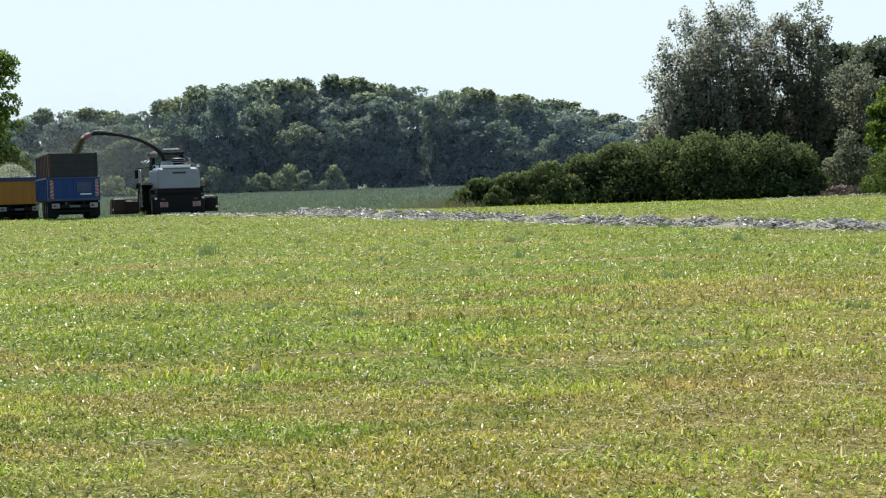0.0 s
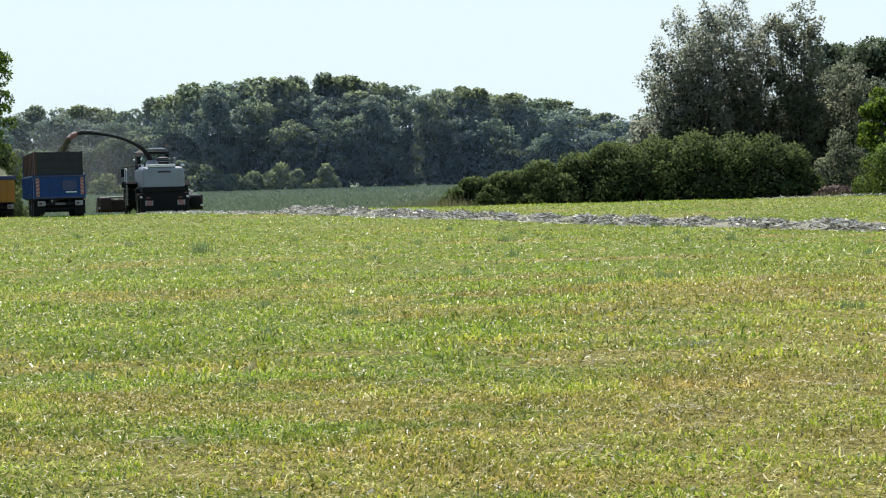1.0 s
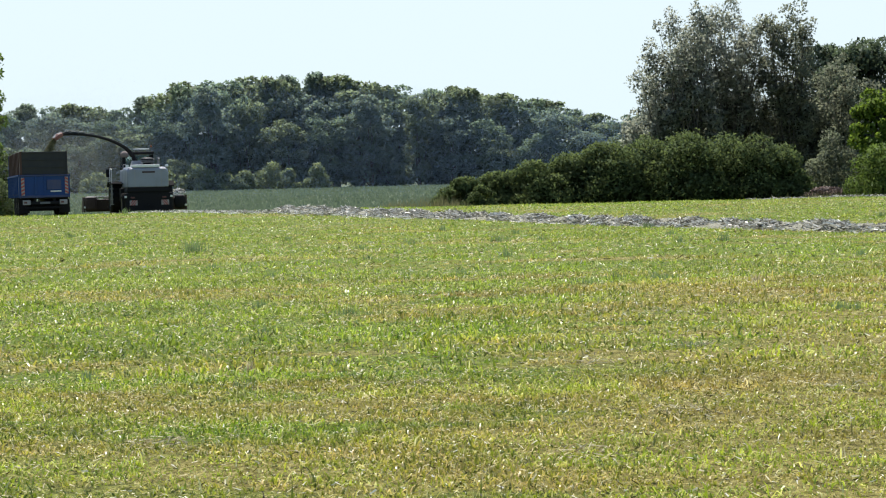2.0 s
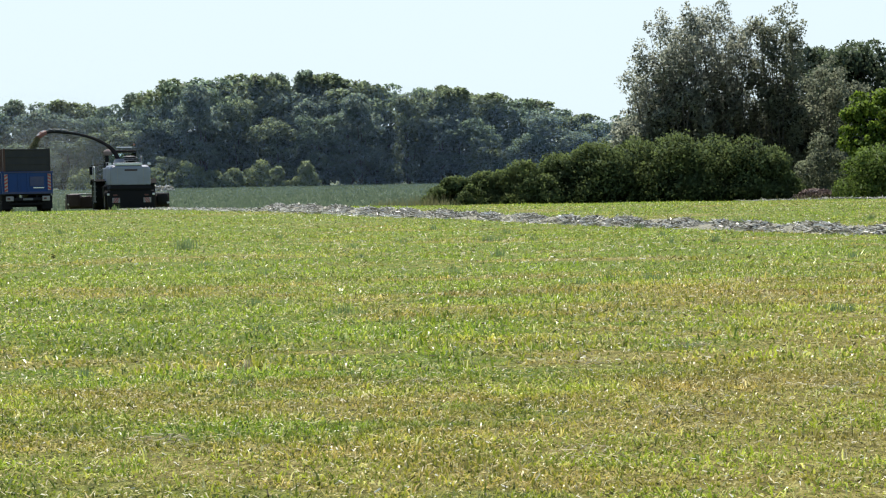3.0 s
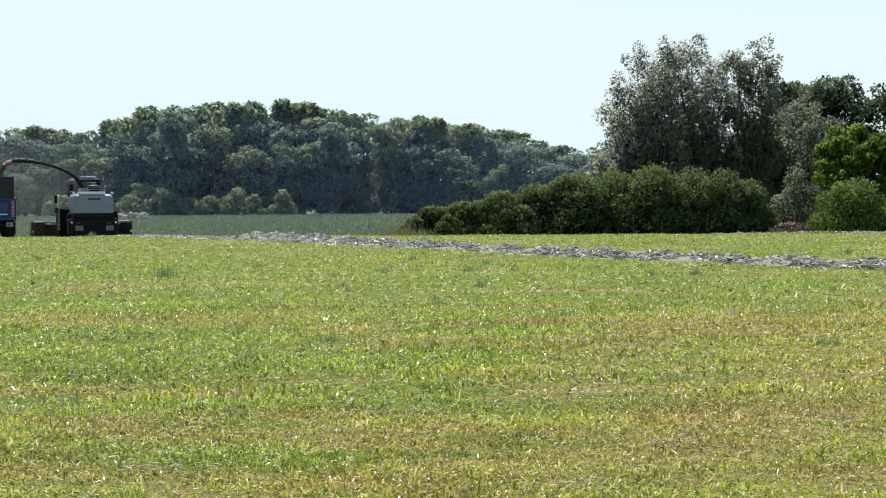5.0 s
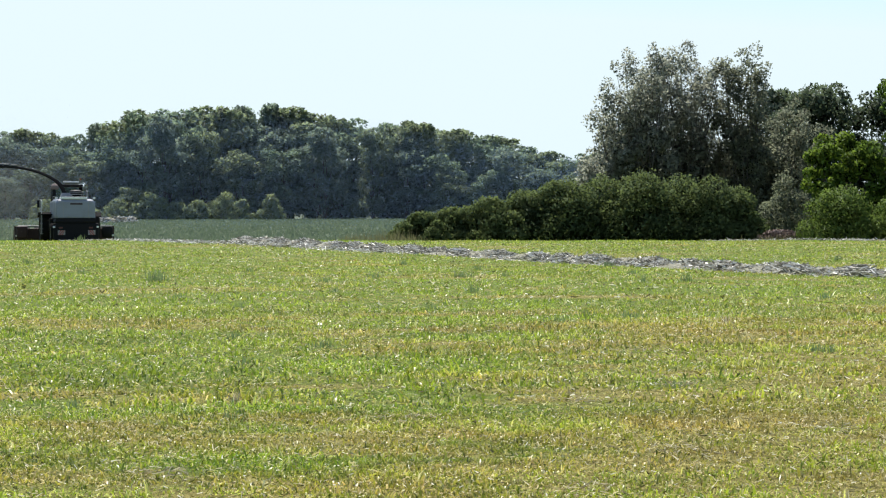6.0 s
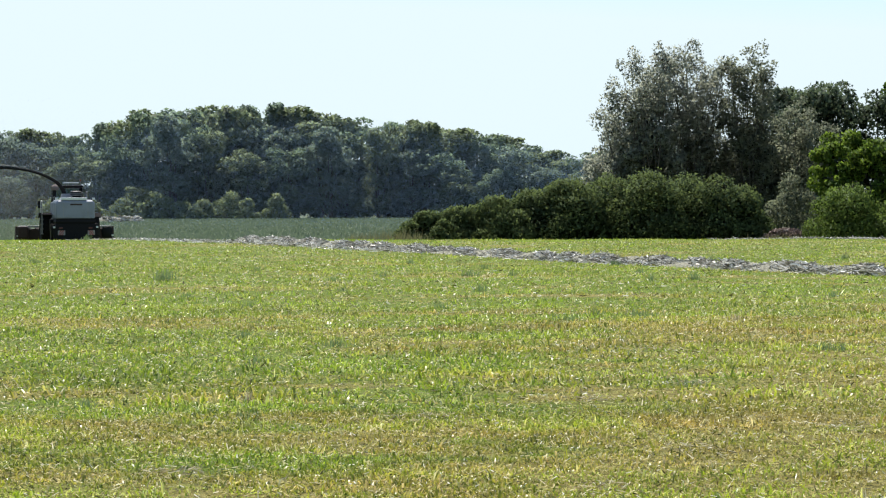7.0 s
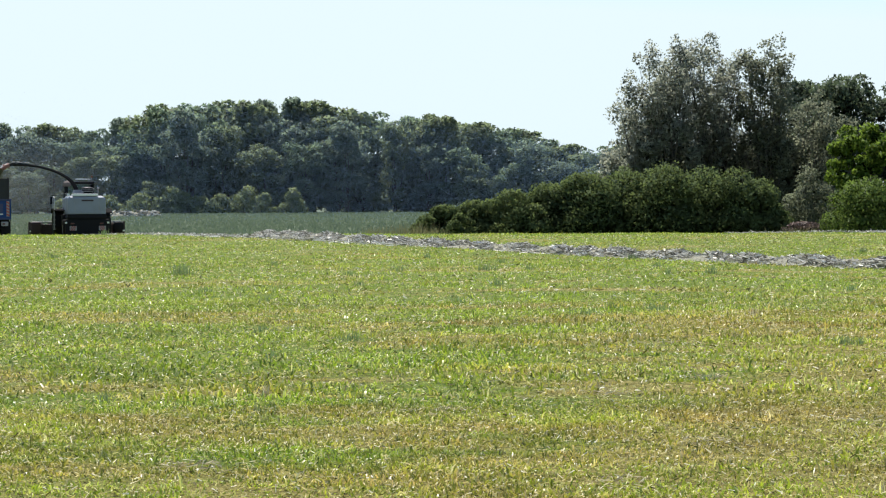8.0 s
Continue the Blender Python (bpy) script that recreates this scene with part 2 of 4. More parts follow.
M_WILLOW = leaf_mat("willow_leaf", (0.085, 0.1, 0.075), (0.18, 0.2, 0.145), (0.42, 0.43, 0.36), 0.5, 0.46, 0.5, 0.25)
M_WILLOW2 = leaf_mat("willow_leaf_dark", (0.078, 0.094, 0.068), (0.14, 0.158, 0.108), (0.25, 0.26, 0.19), 0.4, 0.44)
M_BUSH = leaf_mat("bush_leaf", (0.06, 0.086, 0.046), (0.098, 0.134, 0.06), (0.16, 0.205, 0.07), 0.45, 0.34, 0.7, 0.05, 0.12)
M_BRIGHT = leaf_mat("bright_leaf", (0.045, 0.078, 0.016), (0.095, 0.155, 0.026), (0.185, 0.27, 0.038), 0.7, 0.42)
M_LEAF = leaf_mat("oak_leaf", (0.035, 0.062, 0.014), (0.068, 0.115, 0.022), (0.15, 0.235, 0.038), 0.5, 0.38)
# Leaf tones made paler, to put sunlight into the bushes' colour.
M_PALEBUSH = leaf_mat("sunlit_bush_leaf", (0.13, 0.17, 0.085), (0.19, 0.235, 0.115), (0.27, 0.32, 0.16), 0.3, 0.4)
M_LEAF2 = leaf_mat("dark_tree_leaf", (0.055, 0.078, 0.056), (0.08, 0.11, 0.072), (0.12, 0.155, 0.09), 0.3, 0.32)
M_MIDBUSH = leaf_mat("mid_bush_leaf", (0.055, 0.09, 0.022), (0.095, 0.145, 0.036), (0.16, 0.23, 0.055), 0.7, 0.36)
M_GREYBUSH = leaf_mat("grey_bush_leaf", (0.075, 0.092, 0.06), (0.13, 0.15, 0.098), (0.22, 0.24, 0.16), 0.6, 0.4)
M_DEAD = straw_mat("dead_brush", [(0.0, (0.1, 0.07, 0.06)), (0.6, (0.26, 0.19, 0.17)), (1.0, (0.42, 0.34, 0.3))])
M_BARK = bark_mat("bark", (0.06, 0.052, 0.042), (0.15, 0.135, 0.11))


# ---- the ground ----
def sm(a, b, v):
    t = np.clip((np.asarray(v, float) - a) / (b - a), 0, 1)
    return t * t * (3 - 2 * t)


def land(x, y):
    """Height of the field: level, a low crest near 75 m, a dip, then up to the woods."""
    x, y = np.asarray(x, float), np.asarray(y, float)
    c = np.clip(0.33 - 0.003 * x, 0.22, 0.42)
    z = c * sm(45, 73, y) - (c + 0.9) * sm(74, 125, y) + 2.3 * sm(125, 300, y) + 3.0 * sm(310, 420, y)
    return z + 0.025 * np.sin(x * 0.7 + y * 0.31) * np.sin(y * 0.43) * sm(14, 30, y)


def lz(x, y):
    return float(land(x, y))


def build_ground():
    xs = np.unique(np.concatenate([np.arange(-60, 60.1, 1.5), np.linspace(-1500, -60, 24), np.linspace(60, 1500, 24)]))
    ys = np.unique(np.concatenate([np.arange(-10, 140, 1.5), np.arange(140, 420, 8), np.linspace(-600, -10, 14), np.linspace(420, 2600, 24)]))
    X, Y = np.meshgrid(xs, ys)
    Z = land(X, Y)
    V = np.stack([X, Y, Z], -1).reshape(-1, 3)
    nx = len(xs)
    i = (np.arange(len(ys) - 1)[:, None] * nx + np.arange(nx - 1)).ravel()
    F = np.stack([i, i + 1, i + nx + 1, i + nx], -1)
    tagged(new("ground", mesh_arr("ground", V, F, M_GROUND, True)), "mown meadow with green and straw-yellow patches", "ground", kind="structure")


def blades(x, y, h, w, lean, two=True):
    """Blades of grass rooted at x, y: tapered, leaning, bent."""
    n = len(x)
    z = land(x, y) - 0.005
    a, b = rng.uniform(0, 2 * math.pi, n), rng.uniform(0, 2 * math.pi, n)
    side = np.stack([np.cos(a), np.sin(a), np.zeros(n)], -1) * (w / 2)[:, None]
    l = lean * rng.uniform(0.2, 1.0, n)
    tip = np.stack([np.cos(b) * np.sin(l), np.sin(b) * np.sin(l), np.cos(l)], -1) * h[:, None]
    root = np.stack([x, y, z], -1)
    if not two:
        V = np.stack([root - side, root + side, root + tip], 1).reshape(-1, 3)
        return V, np.arange(3 * n).reshape(-1, 3)
    mid = np.stack([np.cos(b) * np.sin(l * 0.5), np.sin(b) * np.sin(l * 0.5), np.cos(l * 0.5)], -1) * (h * 0.55)[:, None]
    V = np.stack([root - side, root + side, root + mid + side * 0.8, root + mid - side * 0.8, root + tip], 1).reshape(-1, 3)
    i = np.arange(n)[:, None] * 5
    return V, np.concatenate([i + (0, 1, 2), i + (0, 2, 3), i + (3, 2, 4)])


def spread(n, y0, y1, slope=0.37, pad=1.2):
    """Places over the wedge of field between two distances."""
    y = np.sqrt(rng.uniform(y0 * y0, y1 * y1, n))
    return rng.uniform(-1, 1, n) * (slope * y + pad), y


def clumpy(x, y):
    return 0.5 + 0.28 * np.sin(1.7 * x + 2.1 * np.sin(0.9 * y)) + 0.28 * np.sin(2.3 * y + 1.9 * np.sin(1.3 * x + 0.7)) + 0.2 * np.sin(0.5 * x - 0.37 * y + 1)


def build_grass():
    bands = ((4.2, 12, 140000, 0.07, 0.0118, True), (12, 25, 105000, 0.09, 0.0185, True), (25, 50, 115000, 0.1, 0.031, False), (50, 84, 85000, 0.11, 0.055, False), (84, 118, 6000, 0.12, 0.08, False))
    for y0, y1, n, h, w, two in bands:
        x, y = spread(n, y0, y1)
        c = clumpy(x, y)
        # a part of the blades stands in tussocks, each with a height of its own
        tx, ty = spread(n // 70, y0, y1)
        own = rng.integers(len(tx), size=n)
        tall = rng.uniform(0.7, 1.4, len(tx))[own]
        crowd = rng.uniform(0, 1, n) < 0.38
        reach = (0.035 + 0.0035 * y) * rng.normal(0, 1, (2, n))
        x, y = np.where(crowd, tx[own] + reach[0] * 1.5, x), np.where(crowd, np.clip(ty[own] + reach[1], y0, y1), y)
        tall = np.where(crowd, tall, 0.85)
        keep = crowd | (rng.uniform(0, 1, n) < np.clip(0.5 + 0.7 * c, 0.45, 1))
        x, y, c, tall = x[keep], y[keep], np.clip(c[keep], 0, 1.2), tall[keep]
        k = len(x)
        hh = h * rng.uniform(0.35, 1.15, k) * (0.5 + 0.75 * c * c) * tall
        ww = w * rng.uniform(0.6, 1.3, k)
        V, F = blades(x, y, hh, ww, 1.45, two)
        tagged(new("grass", mesh_arr("grass", V, F, M_BLADE)), "short mown meadow grass, green and yellowing", "grass", kind="stuff")
    # short cut pieces lying in the sward
    for y0, y1, n, l0, l1, w0 in ((4.2, 12, 32000, 0.007, 0.02, 0.004), (12, 25, 30000, 0.011, 0.028, 0.0062), (25, 70, 30000, 0.02, 0.06, 0.013)):
        x, y = spread(n, y0, y1)
        l, w, a = rng.uniform(l0, l1, n), w0 * rng.uniform(0.6, 1.4, n), rng.uniform(0, 2 * math.pi, n)
        d = np.stack([np.cos(a), np.sin(a), rng.normal(0.1, 0.35, n)], -1) * l[:, None]
        s = np.cross(d, rng.normal(0, 0.5, (n, 3)) + (0, 0, 1))
        s *= (w / np.linalg.norm(s, axis=1))[:, None]
        c = np.stack([x, y, land(x, y) + rng.uniform(0.01, 0.045, n)], -1)
        V = np.stack([c - d - s, c - d + s, c + d + s * 0.5, c + d - s * 0.5], 1).reshape(-1, 3)
        tagged(new("grass_clippings", mesh_arr("grass_clippings", V, np.arange(4 * n).reshape(-1, 4), M_CLIP)), "short drying clippings lying in the sward", "grass", kind="stuff")
    # loose straw on the stubble
    x, y = spread(16000, 4.2, 40)
    keep = rng.uniform(0, 1, len(x)) < np.clip(9.0 / y, 0.12, 1) * np.clip(0.3 + clumpy(x * 0.6 + 3, y * 0.6), 0.1, 1)
    x, y = x[keep], y[keep]
    n = len(x)
    l = rng.uniform(0.012, 0.04, n) * (0.8 + y / 40)
    w = 0.0022 * (0.7 + y / 11)
    a = rng.uniform(0, 2 * math.pi, n)
    d = np.stack([np.cos(a), np.sin(a), rng.uniform(-0.1, 0.5, n)], -1) * l[:, None]
    s = np.stack([-np.sin(a), np.cos(a), np.zeros(n)], -1) * w[:, None]
    c = np.stack([x, y, land(x, y) + rng.uniform(0.01, 0.05, n)], -1)
    V = np.stack([c - d - s, c - d + s, c + d + s * 0.6, c + d - s * 0.6], 1).reshape(-1, 3)
    tagged(new("straw_litter", mesh_arr("straw_litter", V, np.arange(4 * n).reshape(-1, 4), M_STRAW)), "loose dry straw scattered over the stubble", "straw", kind="stuff")


def build_crop():
    n = 80000
    y = rng.uniform(132, 298, n)
    x = rng.uniform(-0.36, 0.2, n) * y
    keep = x < 2 + (y - 100) * 0.12
    x, y = x[keep], y[keep]
    k = len(x)
    V, F = blades(x, y, rng.uniform(0.2, 0.42, k), rng.uniform(0.1, 0.25, k), 0.9, False)
    tagged(new("crop_field", mesh_arr("crop_field", V, F, M_CROP)), "level blue-green standing crop beyond the meadow", "crop", kind="stuff")


def build_windrow(name, pts, width, height, n, label, size=1.0, mat=None):
    """A swath of raked hay along a line: an uneven mound under loose stems."""
    pts = np.array(pts, float)
    seg = np.linalg.norm(np.diff(pts, axis=0), axis=1)
    cum = np.r_[0, np.cumsum(seg)]
    s = np.arange(0, cum[-1], 0.35)
    cx, cy = np.interp(s, cum, pts[:, 0]), np.interp(s, cum, pts[:, 1])
    dx, dy = np.gradient(cx), np.gradient(cy)
    ln = np.hypot(dx, dy)
    nx, ny = -dy / ln, dx / ln
    prof = np.linspace(-1, 1, 9)
    wob = 1 + 0.25 * np.sin(s * 1.3) + 0.3 * np.sin(s * 0.47 + 1)
    V = []
    for i in range(len(s)):
        for q in prof:
            x, y = cx[i] + nx[i] * q * width / 2 * wob[i], cy[i] + ny[i] * q * width / 2 * wob[i]
            V.append((x, y, lz(x, y) - 0.03 + height * max(0, 1 - q * q) ** 0.8 * (0.75 + 0.3 * math.sin(2.1 * s[i] + 2 * q) + rng.uniform(-0.4, 0.35))))
    k = len(prof)
    i = (np.arange(len(s) - 1)[:, None] * k + np.arange(k - 1)).ravel()
    F = np.stack([i, i + 1, i + k + 1, i + k], -1)
    ob = tagged(new(name, None), label, "hay", kind="stuff")
    if not mat:
        part("mound", mesh_arr("mound", V, F, M_HAYBED, True), None, ob)
    t, q = rng.uniform(0, s[-1], n), np.clip(rng.normal(0, 0.45, n), -1.3, 1.3)
    x, y = np.interp(t, s, cx) + np.interp(t, s, nx) * q * width / 2, np.interp(t, s, cy) + np.interp(t, s, ny) * q * width / 2
    lump = 0.8 + 0.35 * np.sin(t * 2.9 + 2.2 * q + 1.5 * np.sin(t * 0.83)) + 0.2 * np.sin(t * 6.7 - 3 * q)
    z = land(x, y) + height * np.maximum(0, 1 - q * q) ** 0.8 * rng.uniform(0.6, 1.1, n) * lump + 0.015
    a = np.interp(t, s, np.unwrap(np.arctan2(dy, dx))) + rng.normal(0, 0.75, n)
    e = rng.normal(0, 0.26, n)
    l, w = rng.uniform(0.06, 0.22, n) * size, rng.uniform(0.008, 0.02, n) * size
    d = np.stack([np.cos(a) * np.cos(e), np.sin(a) * np.cos(e), np.sin(e)], -1) * l[:, None]
    r = rng.normal(0, 1, (n, 3))
    sd_ = np.cross(d, r)
    sd_ /= np.linalg.norm(sd_, axis=1, keepdims=True)
    sd_ *= w[:, None]
    c = np.stack([x, y, z], -1)
    V = np.stack([c - d - sd_, c - d + sd_, c + d + sd_, c + d - sd_], 1).reshape(-1, 3)
    part("stems", mesh_arr("stems", V, np.arange(4 * n).reshape(-1, 4), mat or M_HAY), None, ob)


# ---- trees and bushes ----
def leaf_cards(P, size, r, droop=0.0, corners=4):
    """Leaf clumps, one kite (or wedge) each, turned at random round the places P."""
    n = len(P)
    d = r.normal(0, 1, (n, 3))
    d[:, 2] -= droop
    d /= np.linalg.norm(d, axis=1, keepdims=True)
    s = np.cross(d, r.normal(0, 1, (n, 3)))
    s /= np.linalg.norm(s, axis=1, keepdims=True)
    l = size * r.uniform(0.6, 1.4, n)[:, None]
    if corners == 3:
        V = np.stack([P - d * l * 0.4 - s * l * 0.38, P - d * l * 0.4 + s * l * 0.38, P + d * l * 0.55], 1)
    else:
        V = np.stack([P - d * l * 0.5, P + s * l * 0.3 + d * l * 0.05, P + d * l * 0.55, P - s * l * 0.3 + d * l * 0.05], 1)
    return V.reshape(-1, 3), np.arange(corners * n).reshape(-1, corners)


def lobe_points(lobes, n, r, lo=0.55, up=0.25):
    """Places near the skins of round lobes (x, y, z, rx, rz), thicker on top."""
    L = np.array(lobes, float)
    wgt = L[:, 3] ** 2
    k = r.choice(len(L), n, p=wgt / wgt.sum())
    d = r.normal(0, 1, (n, 3))
    d[:, 2] += up
    d /= np.linalg.norm(d, axis=1, keepdims=True)
    rad = r.uniform(lo, 1.0, n) ** 0.6 * r.uniform(0.85, 1.18, n)
    P = L[k, :3] + d * rad[:, None] * L[k][:, [3, 3, 4]]
    mid = L[:, :3].mean(0)
    big = P - mid
    big /= np.linalg.norm(big, axis=1, keepdims=True) + 1e-6
    N = 0.75 * d + 0.45 * big + r.normal(0, 0.28, (n, 3))
    return P, N / np.linalg.norm(N, axis=1, keepdims=True)


def limbs(base, tips, r0, r, seg=6, joint=0.35):
    """A trunk that splits towards the given tips, as one mesh."""
    VV, FF, off = [], [], 0
    base = np.array(base, float)
    for i, tip in enumerate(tips):
        tip = np.array(tip, float)
        up = base + (tip - base) * (0.2, 0.2, joint) + (0, 0, 0.0)
        pts, rad = [], []
        for u in np.linspace(0, 1, 8):
            p = (1 - u) ** 2 * base + 2 * u * (1 - u) * up + u * u * tip
            p = p + r.normal(0, 0.02, 3) * np.linalg.norm(tip - base) * u * (1 - u) * 2
            pts.append(p)
            rad.append(r0 * (1 - 0.88 * u) * (1.0 if i == 0 else 0.7))
        V, F = tube_arr(pts, rad, seg)
        VV.append(V)
        FF.append(F + off)
        off += len(V)
    return mesh_arr("trunk", np.concatenate(VV), np.concatenate(FF), M_BARK, True)


def tree(name, lobes, tips, r0, n, size, mat, seed, label, category="tree", group="", droop=0.0, lo=0.55, corners=4):
    r = np.random.default_rng(seed)
    root = tagged(new(name), label, category, group)
    part("trunk", limbs((0, 0, -0.3), tips, r0, r, 4 if group else 6), None, root)
    P, N = lobe_points(lobes, n, r, lo)
    V, F = leaf_cards(P, size, r, droop, corners)
    part("crown", mesh_arr("crown", V, F, mat, normals=np.repeat(N, corners, axis=0)), None, root)
    return root


def forest_kind(seed, mat, wide, tall, n=2600, leaf=0.076, corners=4):
    """A wood-edge tree: a domed crown of round boughs that reaches down to the ground."""
    r = np.random.default_rng(seed)
    lobes = []
    for i in range(34):
        u = r.uniform(0.03, 0.97)
        a = r.uniform(0, 2 * math.pi)
        env = math.sqrt(max(0.05, 1 - max(0.0, (u - 0.45) / 0.55) ** 2)) * (0.8 + 0.2 * min(1, u / 0.4))
        rr = wide * 0.4 * env * math.sqrt(r.uniform(0.1, 1.2))
        s = wide * r.uniform(0.08, 0.22)
        lobes.append((math.cos(a) * rr, math.sin(a) * rr, u * tall, s, s * r.uniform(0.7, 0.95)))
    lobes.append((0, 0, tall * 0.8, wide * 0.2, wide * 0.2))
    tips = [(0, 0, tall * 0.85)] + [(l[0], l[1], l[2]) for l in lobes[:5]]
    return tree("tree", lobes, tips, wide * 0.03, n, wide * leaf, mat, seed, "dense dark green deciduous tree of the wood edge", "tree", "trees of the wood", lo=0.6, corners=corners)


def skyline(q):
    """Height over distance of the wood's outline, by direction x over y."""
    return float(np.interp(q, [-0.42, -0.30, -0.23, -0.195, -0.175, -0.15, -0.115, -0.09, -0.05, 0.0, 0.03, 0.06, 0.09, 0.115, 0.14, 0.2, 0.42],
                           [0.0585, 0.059, 0.061, 0.0592, 0.0655, 0.078, 0.0785, 0.074, 0.0745, 0.0695, 0.064, 0.0595, 0.055, 0.0475, 0.045, 0.042, 0.042]))


def build_forest():
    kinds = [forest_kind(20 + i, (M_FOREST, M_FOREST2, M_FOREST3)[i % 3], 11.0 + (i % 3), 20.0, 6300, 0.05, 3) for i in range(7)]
    r = np.random.default_rng(5)
    used = set()

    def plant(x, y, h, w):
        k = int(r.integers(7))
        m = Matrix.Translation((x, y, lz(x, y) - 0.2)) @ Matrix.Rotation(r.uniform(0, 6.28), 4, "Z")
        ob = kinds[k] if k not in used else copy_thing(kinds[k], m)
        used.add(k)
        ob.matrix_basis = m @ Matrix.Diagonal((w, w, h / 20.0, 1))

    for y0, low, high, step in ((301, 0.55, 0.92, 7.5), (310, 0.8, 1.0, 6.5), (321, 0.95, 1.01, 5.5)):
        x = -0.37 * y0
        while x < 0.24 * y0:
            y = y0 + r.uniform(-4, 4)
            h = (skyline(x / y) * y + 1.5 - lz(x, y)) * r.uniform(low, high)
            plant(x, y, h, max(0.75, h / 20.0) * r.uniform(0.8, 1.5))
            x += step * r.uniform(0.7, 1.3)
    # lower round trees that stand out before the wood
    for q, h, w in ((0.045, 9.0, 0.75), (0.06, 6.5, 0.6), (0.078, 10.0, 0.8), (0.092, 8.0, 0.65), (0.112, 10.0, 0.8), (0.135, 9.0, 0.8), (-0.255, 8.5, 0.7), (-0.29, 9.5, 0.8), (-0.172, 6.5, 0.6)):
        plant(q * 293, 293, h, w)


def bush(name, x, y, wide, tall, n, size, mat, seed, label, deep=None, group="", lobes_n=16):
    """A round shrub with foliage down to the ground and stems inside."""
    r = np.random.default_rng(seed)
    deep = deep or wide
    lobes = []
    for i in range(lobes_n):
        a, q, u = r.uniform(0, 2 * math.pi), math.sqrt(r.uniform(0, 1)), r.uniform(0.15, 0.8)
        sh = math.sqrt(max(0.05, 1 - (u * 0.95) ** 2.2))
        s = min(wide, tall * 1.4) * r.uniform(0.1, 0.2)
        lobes.append((math.cos(a) * q * (wide / 2 - s * 0.8) * sh, math.sin(a) * q * (deep / 2 - s * 0.8) * sh, u * tall * (1.05 - 0.35 * q * q), s, s * 0.9))
    lobes.append((0, 0, tall * 0.72, wide * 0.2, tall * 0.27))
    # skirt of foliage down to the ground
    for i in range(lobes_n // 3):
        a, s = 2 * math.pi * i / (lobes_n // 3), min(wide, tall * 1.4) * 0.13
        lobes.append((math.cos(a) * wide * 0.36, math.sin(a) * deep * 0.36, s * 0.75, s * 1.15, s))
    tips = [(l[0], l[1], l[2]) for l in lobes[:7]]
    root = tagged(new(name), label, "bush", group)
    part("stems", limbs((0, 0, -0.2), tips, 0.06 + 0.012 * tall, r, 5), None, root)
    P, N = lobe_points(lobes, n, r, 0.6, 0.35)
    keep = P[:, 2] > size * 0.4
    V, F = leaf_cards(P[keep], size, r, 0.0, 3)
    N = np.repeat(N[keep], 3, axis=0)
    part("foliage", mesh_arr("foliage", V, F, mat, normals=N), None, root)
    root.matrix_basis = pose(x, y, lz(x, y))
    return root


def at(q, y):
    """Sideways place for a direction x over y, seen from the stand of the camera."""
    return -0.3 + q * (y - 0.6)


build_ground()
build_grass()
build_crop()
build_windrow("windrow", [(16.5, 30), (11.3, 38.5), (7.9, 45.5), (4.1, 53), (-1.8, 63.5), (-7.5, 72.5)], 1.5, 0.2, 30000, "grey raked windrow of cut hay lying on the meadow", 1.0)
build_windrow("windrow", [(42, 74), (26, 81), (18, 83.5)], 1.0, 0.07, 1800, "low pale windrow of hay before the bushes", 1.3)
build_windrow("windrow", [(-50.5, 252), (-42.5, 254)], 2.5, 0.75, 1200, "pale heap of raked hay beyond the crop", 4.0)
build_windrow("hay_remains", [(2.5, 56), (-4.5, 66), (-9, 72), (-14, 79), (-18, 85)], 2.4, 0.05, 7000, "thin pale remains of a raked swath on the stubble", 1.0, M_HAY)
for k_, (a_, b_) in enumerate((((0.5, 8.35), (1.15, 8.6)), ((-0.75, 11.2), (0.1, 11.6)), ((2.05, 13.3), (2.7, 13.5)), ((1.0, 12.3), (1.45, 12.45)), ((-3.5, 10.2), (-3.0, 10.45)), ((1.3, 9.7), (1.75, 9.85)), ((-1.9, 9.0), (-1.5, 9.15)), ((2.6, 10.6), (3.2, 10.85)), ((2.2, 16.6), (3.1, 17.0)))):
    build_windrow("hay_remains", [a_, b_], 0.55, 0.012, 75, "thin patch of grey hay left on the stubble", 0.19, M_STRAW)
build_forest()


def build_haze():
    """Tiny blue specks between the meadow and the wood, added to imitate distance haze."""
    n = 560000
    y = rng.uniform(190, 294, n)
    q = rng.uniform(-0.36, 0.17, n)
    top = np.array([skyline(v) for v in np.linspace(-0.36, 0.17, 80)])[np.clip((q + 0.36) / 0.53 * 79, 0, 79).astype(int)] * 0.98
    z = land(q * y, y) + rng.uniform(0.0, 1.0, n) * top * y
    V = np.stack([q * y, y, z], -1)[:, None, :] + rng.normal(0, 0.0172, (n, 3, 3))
    tagged(new("haze", mesh_arr("haze", V.reshape(-1, 3), np.arange(3 * n).reshape(-1, 3), M_HAZE)), "tiny blue specks imitating the haze before the wood", "haze", kind="stuff")


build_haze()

# small bushes along the foot of the wood, leaf colour lightened as if sunlit
for i, (q, w, h) in enumerate(((-0.157, 9.0, 4.6), (-0.14, 7.5, 3.0), (-0.124, 7.0, 3.4), (-0.105, 8.5, 4.6), (-0.094, 7.0, 3.4), (-0.074, 6.0, 4.4), (-0.178, 8, 3.6), (-0.2, 8, 3.2), (-0.225, 9, 3.6))):
    bush("bush", at(q, 288), 288, w, h * 1.18, 2600, 0.42, M_PALEBUSH, 60 + i, "small rounded light green bush at the wood's foot", group="bushes at the wood")

